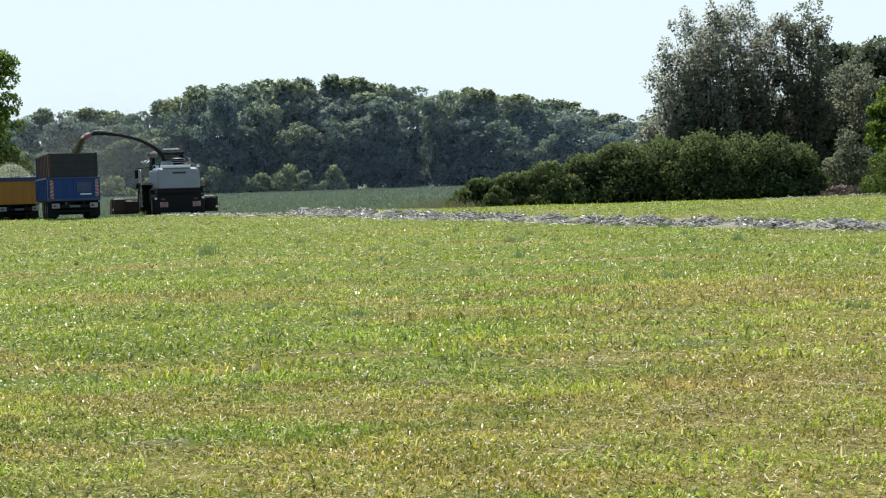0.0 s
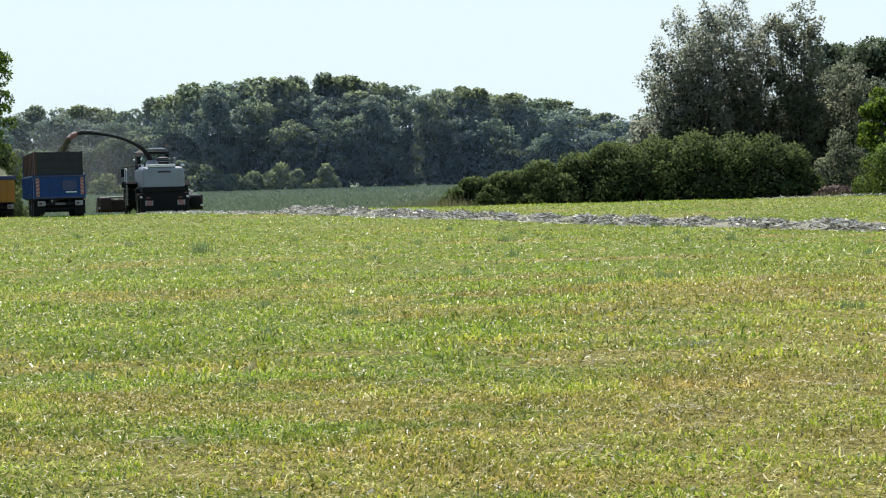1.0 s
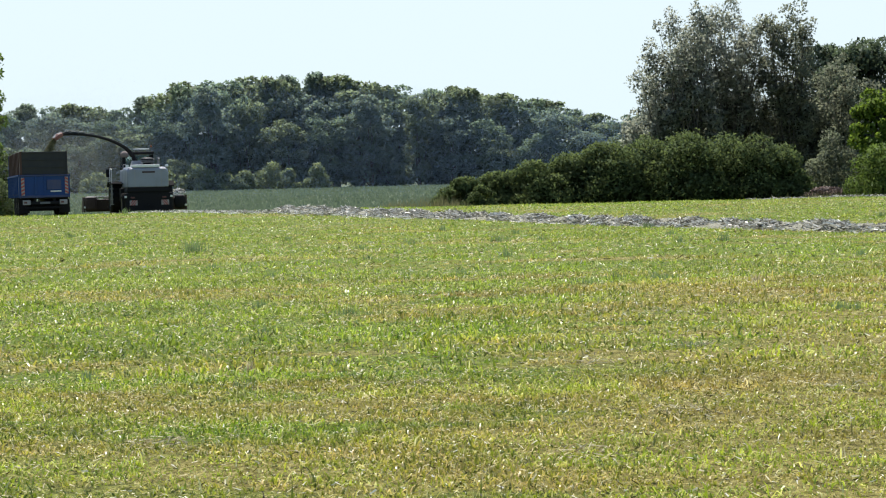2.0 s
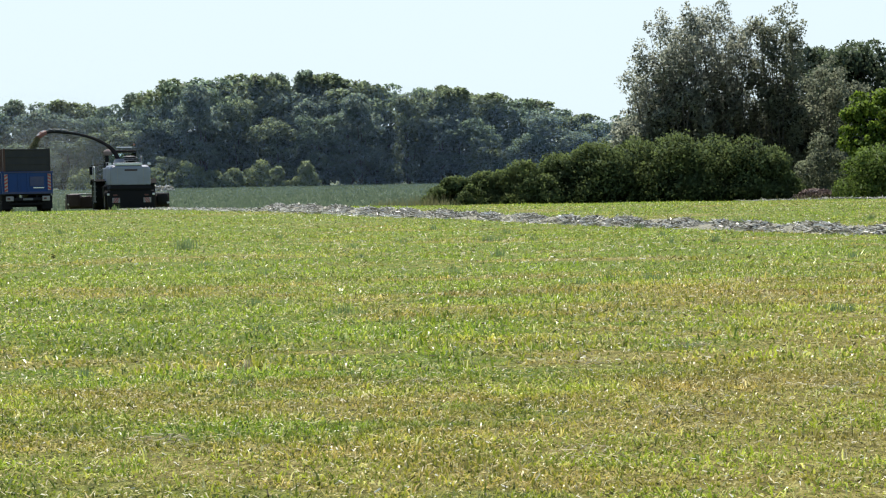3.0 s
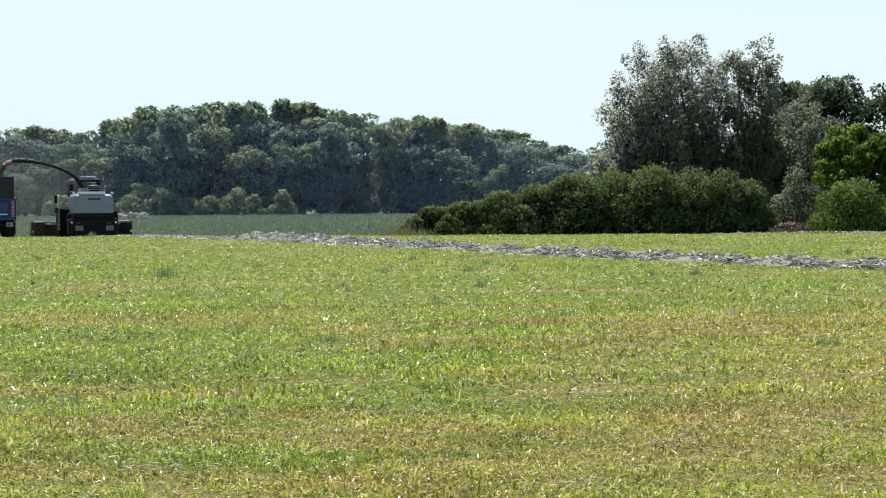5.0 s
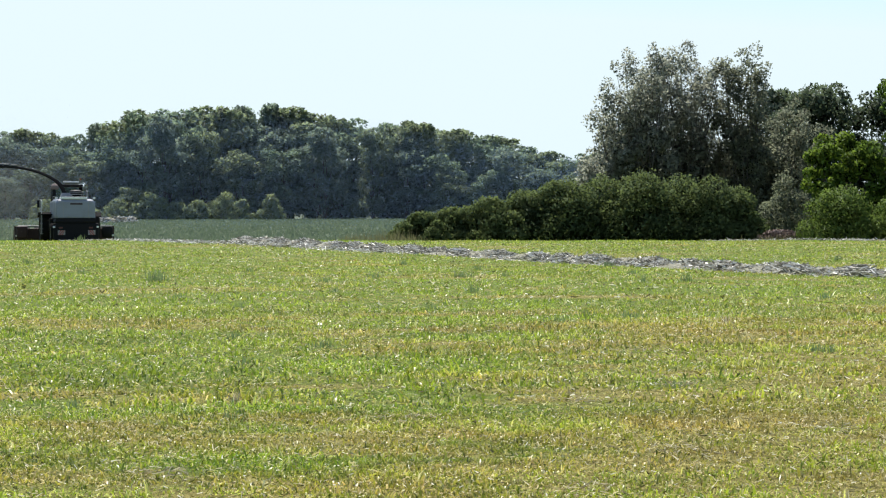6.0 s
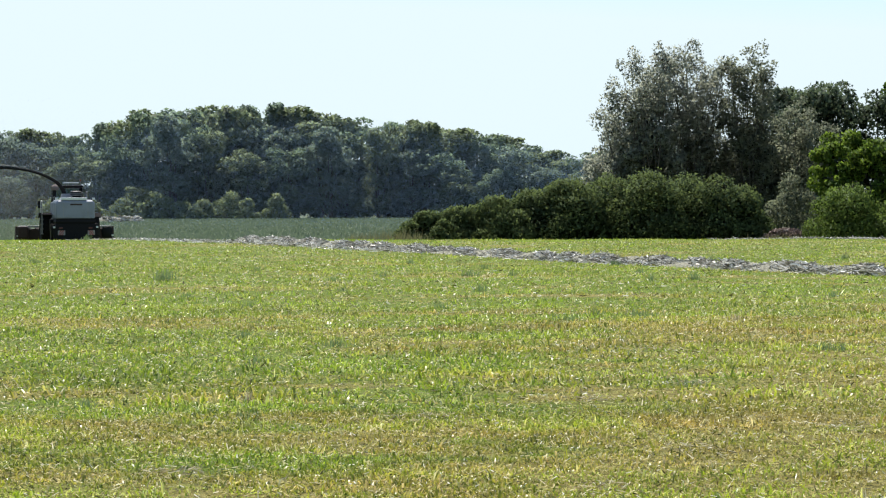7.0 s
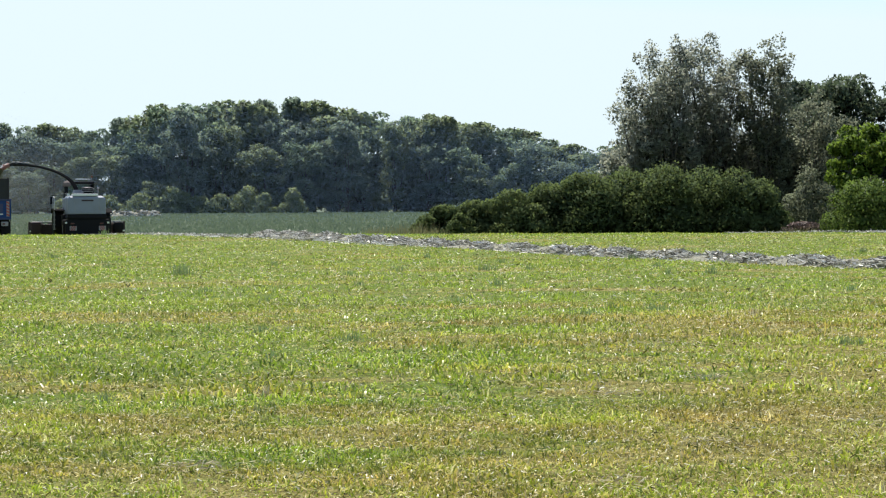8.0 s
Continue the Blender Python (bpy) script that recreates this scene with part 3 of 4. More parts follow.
# the dark bush belt on the meadow's edge
for i, (q, y, w, h, n) in enumerate(((0.029, 100, 4.4, 2.3, 9000), (0.05, 102, 4.6, 2.7, 9000), (0.075, 101, 5.0, 3.4, 11000), (0.1, 103, 5.6, 4.0, 13000), (0.128, 102, 5.8, 4.7, 14000), (0.154, 104, 6.2, 5.1, 15000), (0.182, 102, 6.2, 5.4, 15000), (0.208, 104, 6.0, 5.2, 15000), (0.232, 102, 5.6, 5.0, 14000), (0.25, 103, 4.2, 4.3, 10000))):
    bush("bush", at(q, y), y, w * 1.2, h, int(n * 1.4), 0.175, M_BUSH, 80 + i, "dense dark green rounded bush at the meadow's edge", deep=6, group="bush belt", lobes_n=38)

# tall willows behind the bush belt
def willow(x, y, wide, tall, n, mat, seed, label, low=0.25, lean=0.0, full=1.0):
    """Several slender stems from one stool, each with its own plumes of fine leaves."""
    r = np.random.default_rng(seed)
    lobes, tips = [], []
    stems = max(5, int(wide * 1.15))
    for k in range(stems):
        a = 2 * math.pi * (k + r.uniform(0, 0.7)) / stems
        q = wide / 2 * math.sqrt(r.uniform(0.02, 0.85))
        top = tall * (1.06 - 0.3 * (q / (wide / 2)) ** 2) * r.uniform(0.93, 0.99)
        tx, ty = math.cos(a) * q + lean * top, math.sin(a) * q
        tips.append((tx, ty, top * 0.96))
        for j in range(20):
            u = low + (0.99 - low) * ((j + r.uniform(0, 1)) / 20) ** 0.85
            out = (0.35 + 1.1 * math.sin(math.pi * min(0.97, 0.12 + 0.88 * (u - low) / (1 - low)))) * (0.6 + wide * 0.1)
            b, e = r.uniform(0, 2 * math.pi), math.sqrt(r.uniform(0, 1)) * out * full
            s = r.uniform(0.45, 1.05) * (1.1 - 0.25 * u)
            lobes.append((tx * u ** 1.3 + math.cos(b) * e, ty * u ** 1.3 + math.sin(b) * e, u * top - s * 0.5, s, s * r.uniform(0.8, 1.5)))
            if j % 5 == 2:
                tips.append(lobes[-1][:3])
    root = tree("tree", lobes, tips, 0.15, n, 0.235, mat, seed, label, droop=0.25, lo=0.3, corners=3)
    root.matrix_basis = pose(x, y, lz(x, y))
    return root


E1 = "tall willow with slender stems and silvery grey-green leaves"
E2 = "tall dark willow with open stems behind the bushes"
willow(at(0.186, 128), 128, 10.0, 17.2, 22000, M_WILLOW, 101, E1, 0.26, -0.015)
willow(at(0.214, 131), 131, 8.2, 19.3, 15500, M_WILLOW, 102, E1, 0.3)
willow(at(0.171, 127), 127, 6.4, 15.2, 11500, M_WILLOW, 108, E1, 0.25, -0.04)
willow(at(0.252, 129), 129, 8.0, 17.5, 17000, M_WILLOW2, 103, E2, 0.16)
willow(at(0.278, 132), 132, 9.0, 14.0, 20000, M_WILLOW2, 104, E2, 0.1)
willow(at(0.156, 126), 126, 4.6, 8.2, 6500, M_WILLOW, 105, "lower leaning willow with silvery leaves", 0.2, -0.08)
for q_, w_, h_, m_, k_ in ((0.262, 9.5, 10.0, M_WILLOW2, 106), (0.232, 9.0, 11.5, M_WILLOW2, 109), (0.2, 9.5, 11.0, M_WILLOW2, 107), (0.168, 8.5, 9.0, M_WILLOW2, 110)):
    willow(at(q_, 135), 135, w_, h_, 17000, m_, k_, "dark undergrowth willow among the tall stems", 0.05, 0.0, 1.4)
for i, (q, y, w, h) in enumerate(((0.3, 165, 11, 17.6), (0.322, 169, 11, 17.6), (0.343, 165, 10, 16.6), (0.375, 160, 11, 18), (0.28, 172, 11, 17.8), (0.4, 165, 11, 18))):
    t_ = forest_kind(120 + i, M_LEAF2, w, h, 9000, 0.04, 3)
    t_["label"], t_["group"] = "dark leafy tree standing behind the willows", "trees behind the willows"
    t_.matrix_basis = pose(at(q, y), y, lz(x=at(q, y), y=y))


def leafy_tree(x, y, wide, tall, n, size, mat, seed, label):
    r = np.random.default_rng(seed)
    lobes = []
    for i in range(70):
        u, a = r.uniform(0.08, 0.94), r.uniform(0, 2 * math.pi)
        q = math.sqrt(r.uniform(0.1, 1)) * wide * 0.46 * math.sin(math.pi * min(0.95, 0.2 + 0.75 * u)) ** 0.7
        s = wide * r.uniform(0.05, 0.115)
        lobes.append((math.cos(a) * q, math.sin(a) * q, u * tall, s, s * 0.85))
    root = tree("tree", lobes, [(l[0], l[1], l[2]) for l in lobes[:10]], 0.2, n, size, mat, seed, label)
    root.matrix_basis = pose(x, y, lz(x, y))
    return root


leafy_tree(at(0.322, 112), 112, 7.2, 8.9, 14000, 0.26, M_BRIGHT, 131, "bright yellow-green maple at the meadow's edge")
leafy_tree(at(0.376, 110), 110, 8.6, 14.0, 16000, 0.28, M_LEAF, 132, "taller leafy green tree beside the maple")
leafy_tree(at(-0.317, 112), 112, 10.0, 14.2, 18000, 0.26, M_LEAF, 133, "leafy green tree with sunlit edge at the field's side")
bush("bush", at(0.282, 108), 108, 5.2, 5.6, 9000, 0.17, M_GREYBUSH, 141, "loose grey-green shrub between willow and maple", lobes_n=34)
bush("bush", at(0.322, 100), 100, 6.8, 4.2, 11000, 0.17, M_MIDBUSH, 142, "light green rounded bush at the meadow's edge", lobes_n=44)
bush("bush", at(0.37, 100), 100, 6.4, 4.6, 9000, 0.17, M_MIDBUSH, 143, "light green rounded bush at the meadow's edge", lobes_n=40)
bush("bush", at(0.279, 99), 99, 5.0, 1.0, 2500, 0.12, M_DEAD, 144, "low brownish dead brush at the bush belt's end", deep=2)
leafy_tree(at(-0.312, 113), 113, 7.0, 8.5, 9000, 0.26, M_LEAF, 134, "lower leafy tree beside the tall one at the field")
bush("bush", at(-0.292, 103), 103, 3.6, 3.1, 6000, 0.14, M_BUSH, 145, "hedge bush at the field's side")
bush("bush", at(-0.325, 103), 103, 5, 3.4, 6000, 0.14, M_BUSH, 146, "hedge bush at the field's side")


# ---- tufts left standing in the stubble ----
def tuft(x, y, wide, tall, n, mat, label):
    r = np.random.default_rng(int(abs(x) * 100 + y * 7))
    px, py = r.normal(0, wide * 0.28, n), r.normal(0, wide * 0.28, n)
    h, w, a, b = tall * r.uniform(0.45, 1.0, n), 0.005 + 0.0003 * y * r.uniform(0.6, 1.2, n), r.uniform(0, 6.28, n), r.uniform(0, 6.28, n)
    l = r.uniform(0.05, 0.5, n)
    root = np.stack([px, py, np.full(n, -0.01)], -1)
    side = np.stack([np.cos(a), np.sin(a), 0 * a], -1) * (w / 2)[:, None]
    mid = np.stack([np.cos(b) * np.sin(l * 0.4), np.sin(b) * np.sin(l * 0.4), np.cos(l * 0.4)], -1) * (h * 0.55)[:, None]
    tip = np.stack([np.cos(b) * np.sin(l), np.sin(b) * np.sin(l), np.cos(l)], -1) * h[:, None]
    V = np.stack([root - side, root + side, root + mid + side * 0.8, root + mid - side * 0.8, root + tip], 1).reshape(-1, 3)
    i = np.arange(n)[:, None] * 5
    ob = tagged(new("grass_tuft", mesh_arr("grass_tuft", V, np.concatenate([i + (0, 1, 2), i + (0, 2, 3), i + (3, 2, 4)]), mat)), label, "grass tuft", "tufts in the stubble", "stuff")
    ob.matrix_basis = pose(x, y, lz(x, y))


M_TUFT = leaf_mat("tuft_leaf", (0.06, 0.1, 0.04), (0.12, 0.18, 0.075), (0.2, 0.27, 0.13), 2.0, 0.35)
for x, y, w, t_, n in ((-5.76, 35.7, 0.55, 0.42, 90), (1.66, 37.5, 0.5, 0.22, 60), (2.8, 37.4, 0.3, 0.2, 40), (-1.54, 11.45, 0.16, 0.1, 40), (-2.87, 12.2, 0.12, 0.1, 35), (3.28, 22.1, 0.4, 0.17, 60), (2.16, 21.4, 0.4, 0.16, 60), (-16.2, 78.0, 0.5, 0.4, 50), (4.41, 16.6, 0.2, 0.14, 40), (-1.03, 17.5, 0.3, 0.16, 50), (2.2, 13.3, 0.22, 0.1, 40), (1.5, 30.0, 0.25, 0.2, 40), (6.8, 34.5, 0.25, 0.25, 40), (-8.6, 41.0, 0.25, 0.25, 30)):
    tuft(x, y, w, t_, n, M_TUFT, "dark green uncut tuft standing in the stubble")
for k_ in range(22):
    y_ = float(rng.uniform(15, 55))
    tuft(float(rng.uniform(-0.3, 0.32)) * y_, y_, 0.12 + 0.004 * y_, 0.08 + 0.0035 * y_, 34, M_TUFT, "small green uncut tuft standing in the stubble")
M_WEED = leaf_mat("dry_weed", (0.07, 0.075, 0.04), (0.13, 0.13, 0.065), (0.22, 0.2, 0.11), 0.8, 0.3)
for q, y, w, t_ in ((-0.018, 97.0, 2.0, 0.9), (-0.002, 98.0, 2.2, 1.1), (0.012, 97.5, 2.0, 1.25), (0.02, 96.0, 1.8, 0.8), (0.275, 96.5, 2.4, 0.7)):
    tuft(at(q, y), y, w, t_, 130, M_WEED, "tall brownish dry weeds standing beside the bushes")
for x, y, w, t_, n in ((4.53, 21.1, 0.16, 0.16, 40), (-1.62, 12.6, 0.08, 0.12, 16), (2.0, 8.1, 0.07, 0.1, 14), (-3.6, 10.6, 0.14, 0.07, 20)):
    tuft(x, y, w, t_, n, M_STRAW, "pale dry tuft standing in the stubble")

# ---- vehicles ----
M_HOOD = paint("hood_paint", (0.24, 0.265, 0.33), 0.4, amount=0.35)
M_WHITE = paint("white_paint", (0.8, 0.8, 0.78), 0.4, amount=0.2)
M_BLACK = paint("black_steel", (0.012, 0.012, 0.014), 0.7, (0.025, 0.02, 0.018), 0.4, spec=0.15)
M_REDDARK = paint("dark_red_paint", (0.034, 0.013, 0.014), 0.6, (0.035, 0.028, 0.024), 0.5)
M_RED = paint("red_paint", (0.36, 0.05, 0.04), 0.5)
M_DIRTY = paint("dirty_white_paint", (0.3, 0.29, 0.285), 0.6, (0.14, 0.12, 0.1), 0.6)
M_MID = paint("dark_grey_paint", (0.12, 0.125, 0.13), 0.5)
M_DEFLECT = paint("deflector_paint", (0.2, 0.06, 0.045), 0.6, (0.25, 0.2, 0.15), 0.6)
M_CHAFF = paint("dusty_cover", (0.19, 0.145, 0.13), 0.8, (0.25, 0.21, 0.18), 0.6)
M_GREY = paint("grey_steel", (0.3, 0.3, 0.3), 0.5, metal=0.2)
M_BLUE = paint("blue_paint", (0.006, 0.042, 0.175), 0.55, (0.045, 0.06, 0.085), 0.35, spec=0.3)
M_NAVY = paint("navy_paint", (0.02, 0.035, 0.12), 0.5)
M_BOARD = paint("weathered_boards", (0.036, 0.037, 0.042), 0.85, (0.07, 0.066, 0.062), 0.5, spec=0.2)
M_RUST = paint("rusty_side", (0.075, 0.033, 0.026), 0.75, (0.07, 0.05, 0.04), 0.5)
M_ORANGE = paint("orange_paint", (0.42, 0.175, 0.016), 0.5, (0.25, 0.15, 0.06), 0.5)
M_TYRE = paint("tyre_rubber", (0.018, 0.018, 0.018), 0.9, (0.04, 0.033, 0.028), 0.5, spec=0.15)
M_RIM = paint("rim_paint", (0.25, 0.24, 0.22), 0.45, amount=0.5)
M_AMBER = paint("amber_lens", (0.3, 0.1, 0.03), 0.2, amount=0.1)
M_LAMP = paint("lamp_lens", (0.75, 0.76, 0.75), 0.15, amount=0.1)
M_REDLENS = paint("red_lens", (0.09, 0.012, 0.012), 0.3, amount=0.4)
_g = Nodes("cab_glass")
_b = _g.principled((0.75, 0.85, 0.82), 0.03)
_b.inputs["Transmission Weight"].default_value, _b.inputs["IOR"].default_value = 1.0, 1.05
M_GLASS = _g.done(_b)
M_SILAGE = straw_mat("chopped_grass", [(0.0, (0.12, 0.15, 0.07)), (0.5, (0.26, 0.29, 0.16)), (1.0, (0.42, 0.43, 0.3))], 0.2, 0.8)
M_DUST = straw_mat("dust", [(0.0, (0.24, 0.24, 0.2)), (1.0, (0.33, 0.32, 0.28))], 0.4, 0.9)


def wheel(parent, x, y, r, w, name="wheel"):
    """A lugged tyre on a dished rim; turns round its own axle."""
    hub = part(name, lathe(bmesh.new(), [(-w * 0.18, 0.05), (w * 0.3, 0.05), (w * 0.3, 0.16), (w * 0.12, 0.16), (w * 0.12, r * 0.52), (w * 0.42, r * 0.56), (w * 0.42, r * 0.6), (-w * 0.42, r * 0.6), (-w * 0.42, r * 0.56), (-w * 0.1, r * 0.5), (-w * 0.18, 0.16)], 20), M_RIM, parent, "pale painted steel wheel")
    bm = lathe(bmesh.new(), [(-w * 0.4, r * 0.58), (w * 0.4, r * 0.58), (w * 0.5, r * 0.72), (w * 0.47, r * 0.9), (w * 0.36, r * 0.965), (-w * 0.36, r * 0.965), (-w * 0.47, r * 0.9), (-w * 0.5, r * 0.72)], 30)
    for k in range(22):
        for s in (-1, 1):
            m = Matrix.Rotation(2 * math.pi * (k + (0.5 if s > 0 else 0)) / 22, 4, "X") @ Matrix.Translation((s * w * 0.22, 0, r * 0.97)) @ Matrix.Rotation(s * 0.6, 4, "Z")
            box(bm, -w * 0.25, w * 0.25, -0.03, 0.03, -0.02, r * 0.03, 0, m)
    part("tyre", bm, M_TYRE, hub, "black lugged rubber tyre")
    hub.matrix_basis = pose(x, y, r)
    return hub


def stripes(parent, x, y, z, w, h, upright=False, flip=1):
    """A warning board with slanting red bars on white, facing back."""
    board = part("warning_board", box_bm(x - w / 2, x + w / 2, y - 0.02, y, z - h / 2, z + h / 2, 0.004), M_DIRTY, parent, "red and white striped warning board")
    n = 3 if not upright else 5
    long_ = w if not upright else h
    for i in range(n):
        u = (i + 0.5) / n - 0.5
        cx, cz = (x + u * w, z) if not upright else (x, z + u * h)
        bm, s = bmesh.new(), (w if upright else h)
        half, sl = long_ / n * 0.26, 0.42 * s * flip
        quad = [(-half - sl, -s / 2), (half - sl, -s / 2), (half + sl, s / 2), (-half + sl, s / 2)] if not upright else [(-s / 2, -half - sl * 0.6), (s / 2, -half + sl * 0.6), (s / 2, half + sl * 0.6), (-s / 2, half - sl * 0.6)]
        f = [bm.verts.new((min(max(cx + a, x - w / 2), x + w / 2), y - 0.024, min(max(cz + b, z - h / 2), z + h / 2))) for a, b in quad]
        g = [bm.verts.new((v.co.x, y - 0.019, v.co.z)) for v in f]
        bm.faces.new(f), bm.faces.new(g[::-1])
        for k in range(4):
            bm.faces.new((f[k], g[k], g[(k + 1) % 4], f[(k + 1) % 4]))
        part("stripe", bm, M_RED, board)
    return board


def build_harvester():
    h = tagged(new("forage_harvester"), "pale grey forage harvester with raised curved spout, dusty", "harvester")
    # engine hood with sloping shoulders
    bm = bmesh.new()
    rings = []
    for y, wx, zt in ((0.0, 1.17, 2.72), (0.12, 1.23, 2.82), (1.4, 1.24, 2.88), (2.7, 1.24, 2.9)):
        rings.append([bm.verts.new(c) for c in ((-wx, y, 1.66), (wx, y, 1.66), (wx, y, zt - 0.16), (wx - 0.14, y, zt), (-wx + 0.14, y, zt), (-wx, y, zt - 0.16))])
    for a, b in zip(rings, rings[1:]):
        for i in range(6):
            bm.faces.new((a[i], b[i], b[(i + 1) % 6], a[(i + 1) % 6]))
    bm.faces.new(rings[0]), bm.faces.new(rings[-1][::-1])
    bmesh.ops.bevel(bm, geom=list(bm.edges), offset=0.03, segments=2, affect="EDGES")
    hood = part("engine_hood", bm, M_HOOD, h, "pale blue-grey painted engine hood")
    for x in (-0.78, 0.78):
        part("seam", box_bm(x - 0.012, x + 0.012, -0.012, 0.02, 1.72, 2.66), M_GREY, hood)
    part("brand_bar", box_bm(-0.35, 0.42, -0.014, 0.0, 2.5, 2.6, 0.004), M_REDDARK, hood, "dark red lettering bar")
    part("top_cover", box_bm(-0.9, 0.72, 0.06, 1.3, 2.84, 3.0, 0.03), M_WHITE, h, "white cover on the hood")
    # dark tail under the hood
    bm = bmesh.new()
    rings = []
    for z, wx, y in ((1.64, 1.22, 0.03), (1.42, 1.27, 0.0), (1.2, 1.16, 0.12), (1.0, 1.02, 0.2), (0.24, 0.96, 0.25)):
        rings.append([bm.verts.new(c) for c in ((-wx, y, z), (wx, y, z), (wx, 2.6, z), (-wx, 2.6, z))])
    for a, b in zip(rings, rings[1:]):
        for i in range(4):
            bm.faces.new((a[i], b[i], b[(i + 1) % 4], a[(i + 1) % 4]))
    bm.faces.new(rings[0][::-1]), bm.faces.new(rings[-1])
    tail = part("tail", bm, M_BLACK, h, "black grilled tail and counterweight")
    for i in range(6):
        part("slat", box_bm(-1.0, 1.0, 0.02, 0.06, 1.24 + i * 0.065, 1.26 + i * 0.065), M_BLACK, tail)
    for x in (-0.94, 0.94):
        part("tail_light", box_bm(x - 0.12, x + 0.12, 0.0, 0.06, 0.98, 1.08, 0.02), M_REDLENS, tail, "red tail light")
    # Black plate added to close the gaps round the tail and rear wheels.
    part("black_filler_plate", box_bm(-1.4, 1.42, 0.03, 0.26, 0.24, 1.3, 0.06), M_BLACK, h, "broad added black plate filling the dark mass before the rear wheels")
    part("hitch", tube_bm([(0, 0.2, 0.55), (0, -0.12, 0.55)], [0.07, 0.05]), M_BLACK, h)
    stripes(h, -0.9, 0.02, 0.72, 0.46, 0.3, flip=1)
    stripes(h, 0.98, 0.02, 0.72, 0.46, 0.3, flip=-1)
    part("chassis", box_bm(-0.7, 0.7, 0.6, 6.0, 0.75, 1.3, 0.05), M_BLACK, h)
    part("rear_axle", box_bm(-1.2, 1.2, 0.85, 1.1, 0.55, 0.75, 0.03), M_BLACK, h)
    part("front_axle", box_bm(-1.3, 1.3, 4.0, 4.35, 0.8, 1.1, 0.03), M_BLACK, h)
    part("middle_body", box_bm(-1.25, 1.25, 2.7, 4.2, 1.3, 2.75, 0.08), M_HOOD, h)
    # cab
    cab = part("cab", box_bm(-0.98, 0.98, 4.2, 5.9, 1.35, 2.15, 0.06), M_BLACK, h, "cab with dark lower body and glass")
    for x in (-0.94, 0.94):
        for y0, y1 in ((4.25, 4.35), (5.8, 5.6), (5.0, 5.0)):
            part("pillar", tube_bm([(x, y0, 2.1), (x * 0.97, y1, 3.72)], [0.055, 0.05], 6), M_BLACK, cab)
    part("roof", box_bm(-1.0, 1.0, 4.15, 6.1, 3.74, 3.88, 0.07), M_BLACK, cab, "dark grey cab roof")
    part("corner_post", box_bm(-1.0, -0.78, 4.12, 4.3, 2.1, 3.62, 0.04), M_BLACK, cab, "broad dark rear corner post")
    part("corner_cap", tube_bm([(-0.84, 4.2, 3.55), (-0.84, 4.2, 3.62), (-0.84, 4.2, 3.8), (-0.84, 4.2, 3.9), (-0.84, 4.2, 3.94)], [0.2, 0.27, 0.26, 0.16, 0.04], 16), M_CHAFF, cab, "dusty pinkish rounded roof corner")
    for x in (-0.95, 0.95):
        part("side_glass", box_bm(x - 0.008, x + 0.008, 4.35, 5.7, 2.15, 3.68), M_GLASS, cab)
    part("rear_glass", box_bm(-0.88, 0.88, 4.26, 4.275, 2.2, 3.68), M_GLASS, cab)
    part("windscreen", box_bm(-0.88, 0.88, 5.78, 5.795, 2.1, 3.68), M_GLASS, cab)
    part("seat", box(box_bm(-0.25, 0.25, 4.7, 5.2, 2.3, 2.45, 0.05), -0.24, 0.24, 4.62, 4.74, 2.4, 3.05, 0.04), M_BLACK, cab)
    part("light_bar", box_bm(-0.3, 0.72, 4.15, 4.25, 4.02, 4.09, 0.02), M_WHITE, cab, "pale lamp bar over the cab roof")
    for x in (-0.22, 0.64):
        part("bar_post", tube_bm([(x, 4.2, 3.88), (x, 4.2, 4.04)], [0.02, 0.02], 6), M_GREY, cab)
    part("beacon_pole", tube_bm([(0.82, 4.2, 3.86), (0.82, 4.2, 4.18)], [0.02, 0.02], 6), M_GREY, cab)
    part("beacon", tube_bm([(0.82, 4.2, 4.16), (0.82, 4.2, 4.27), (0.82, 4.2, 4.29)], [0.06, 0.055, 0.03], 10), M_AMBER, cab, "amber warning beacon")
    cab.matrix_basis = pose(-0.08, 0, 0)
    for s in (-1, 1):
        part("mirror_arm", tube_bm([(s * 0.98, 5.8, 3.0), (s * 1.75, 5.6, 2.95), (s * 1.75, 5.6, 2.7)], [0.02] * 3, 6), M_BLACK, cab)
        part("mirror", box_bm(s * 1.75 - 0.13, s * 1.75 + 0.13, 5.57, 5.65, 2.35, 2.85, 0.03), M_BLACK, cab, "dark mirror housing")
        part("work_lamp", box_bm(s * 1.18 - 0.09, s * 1.18 + 0.09, 0.3, 0.4, 2.86, 3.0, 0.02), M_LAMP, h, "white work lamp")
    # air intake, exhaust
    screen = part("air_intake", tube_bm([(0.25, 2.3, 2.95), (0.25, 2.3, 3.1), (0.25, 2.3, 3.18), (0.25, 2.3, 3.42), (0.25, 2.3, 3.5)], [0.2, 0.22, 0.36, 0.36, 0.2], 18), M_BLACK, h, "dark rotary air intake screen")
    for z, q in ((3.19, 0.38), (3.3, 0.375), (3.41, 0.38)):
        part("ring", tube_bm([(0.25 + q * math.cos(k * math.pi / 10), 2.3 + q * math.sin(k * math.pi / 10), z) for k in range(21)], [0.022] * 21, 6), M_MID if z > 3.2 else M_GREY, screen, "pale dusty ring")
    part("pre_cleaner", tube_bm([(0.62, 2.5, 2.9), (0.62, 2.5, 3.22), (0.62, 2.5, 3.24), (0.62, 2.5, 3.36), (0.62, 2.5, 3.42)], [0.05, 0.05, 0.13, 0.13, 0.05], 12), M_MID, h)
    part("intake_box", box_bm(-0.1, 0.85, 1.8, 2.7, 2.86, 3.08, 0.05), M_BLACK, h)
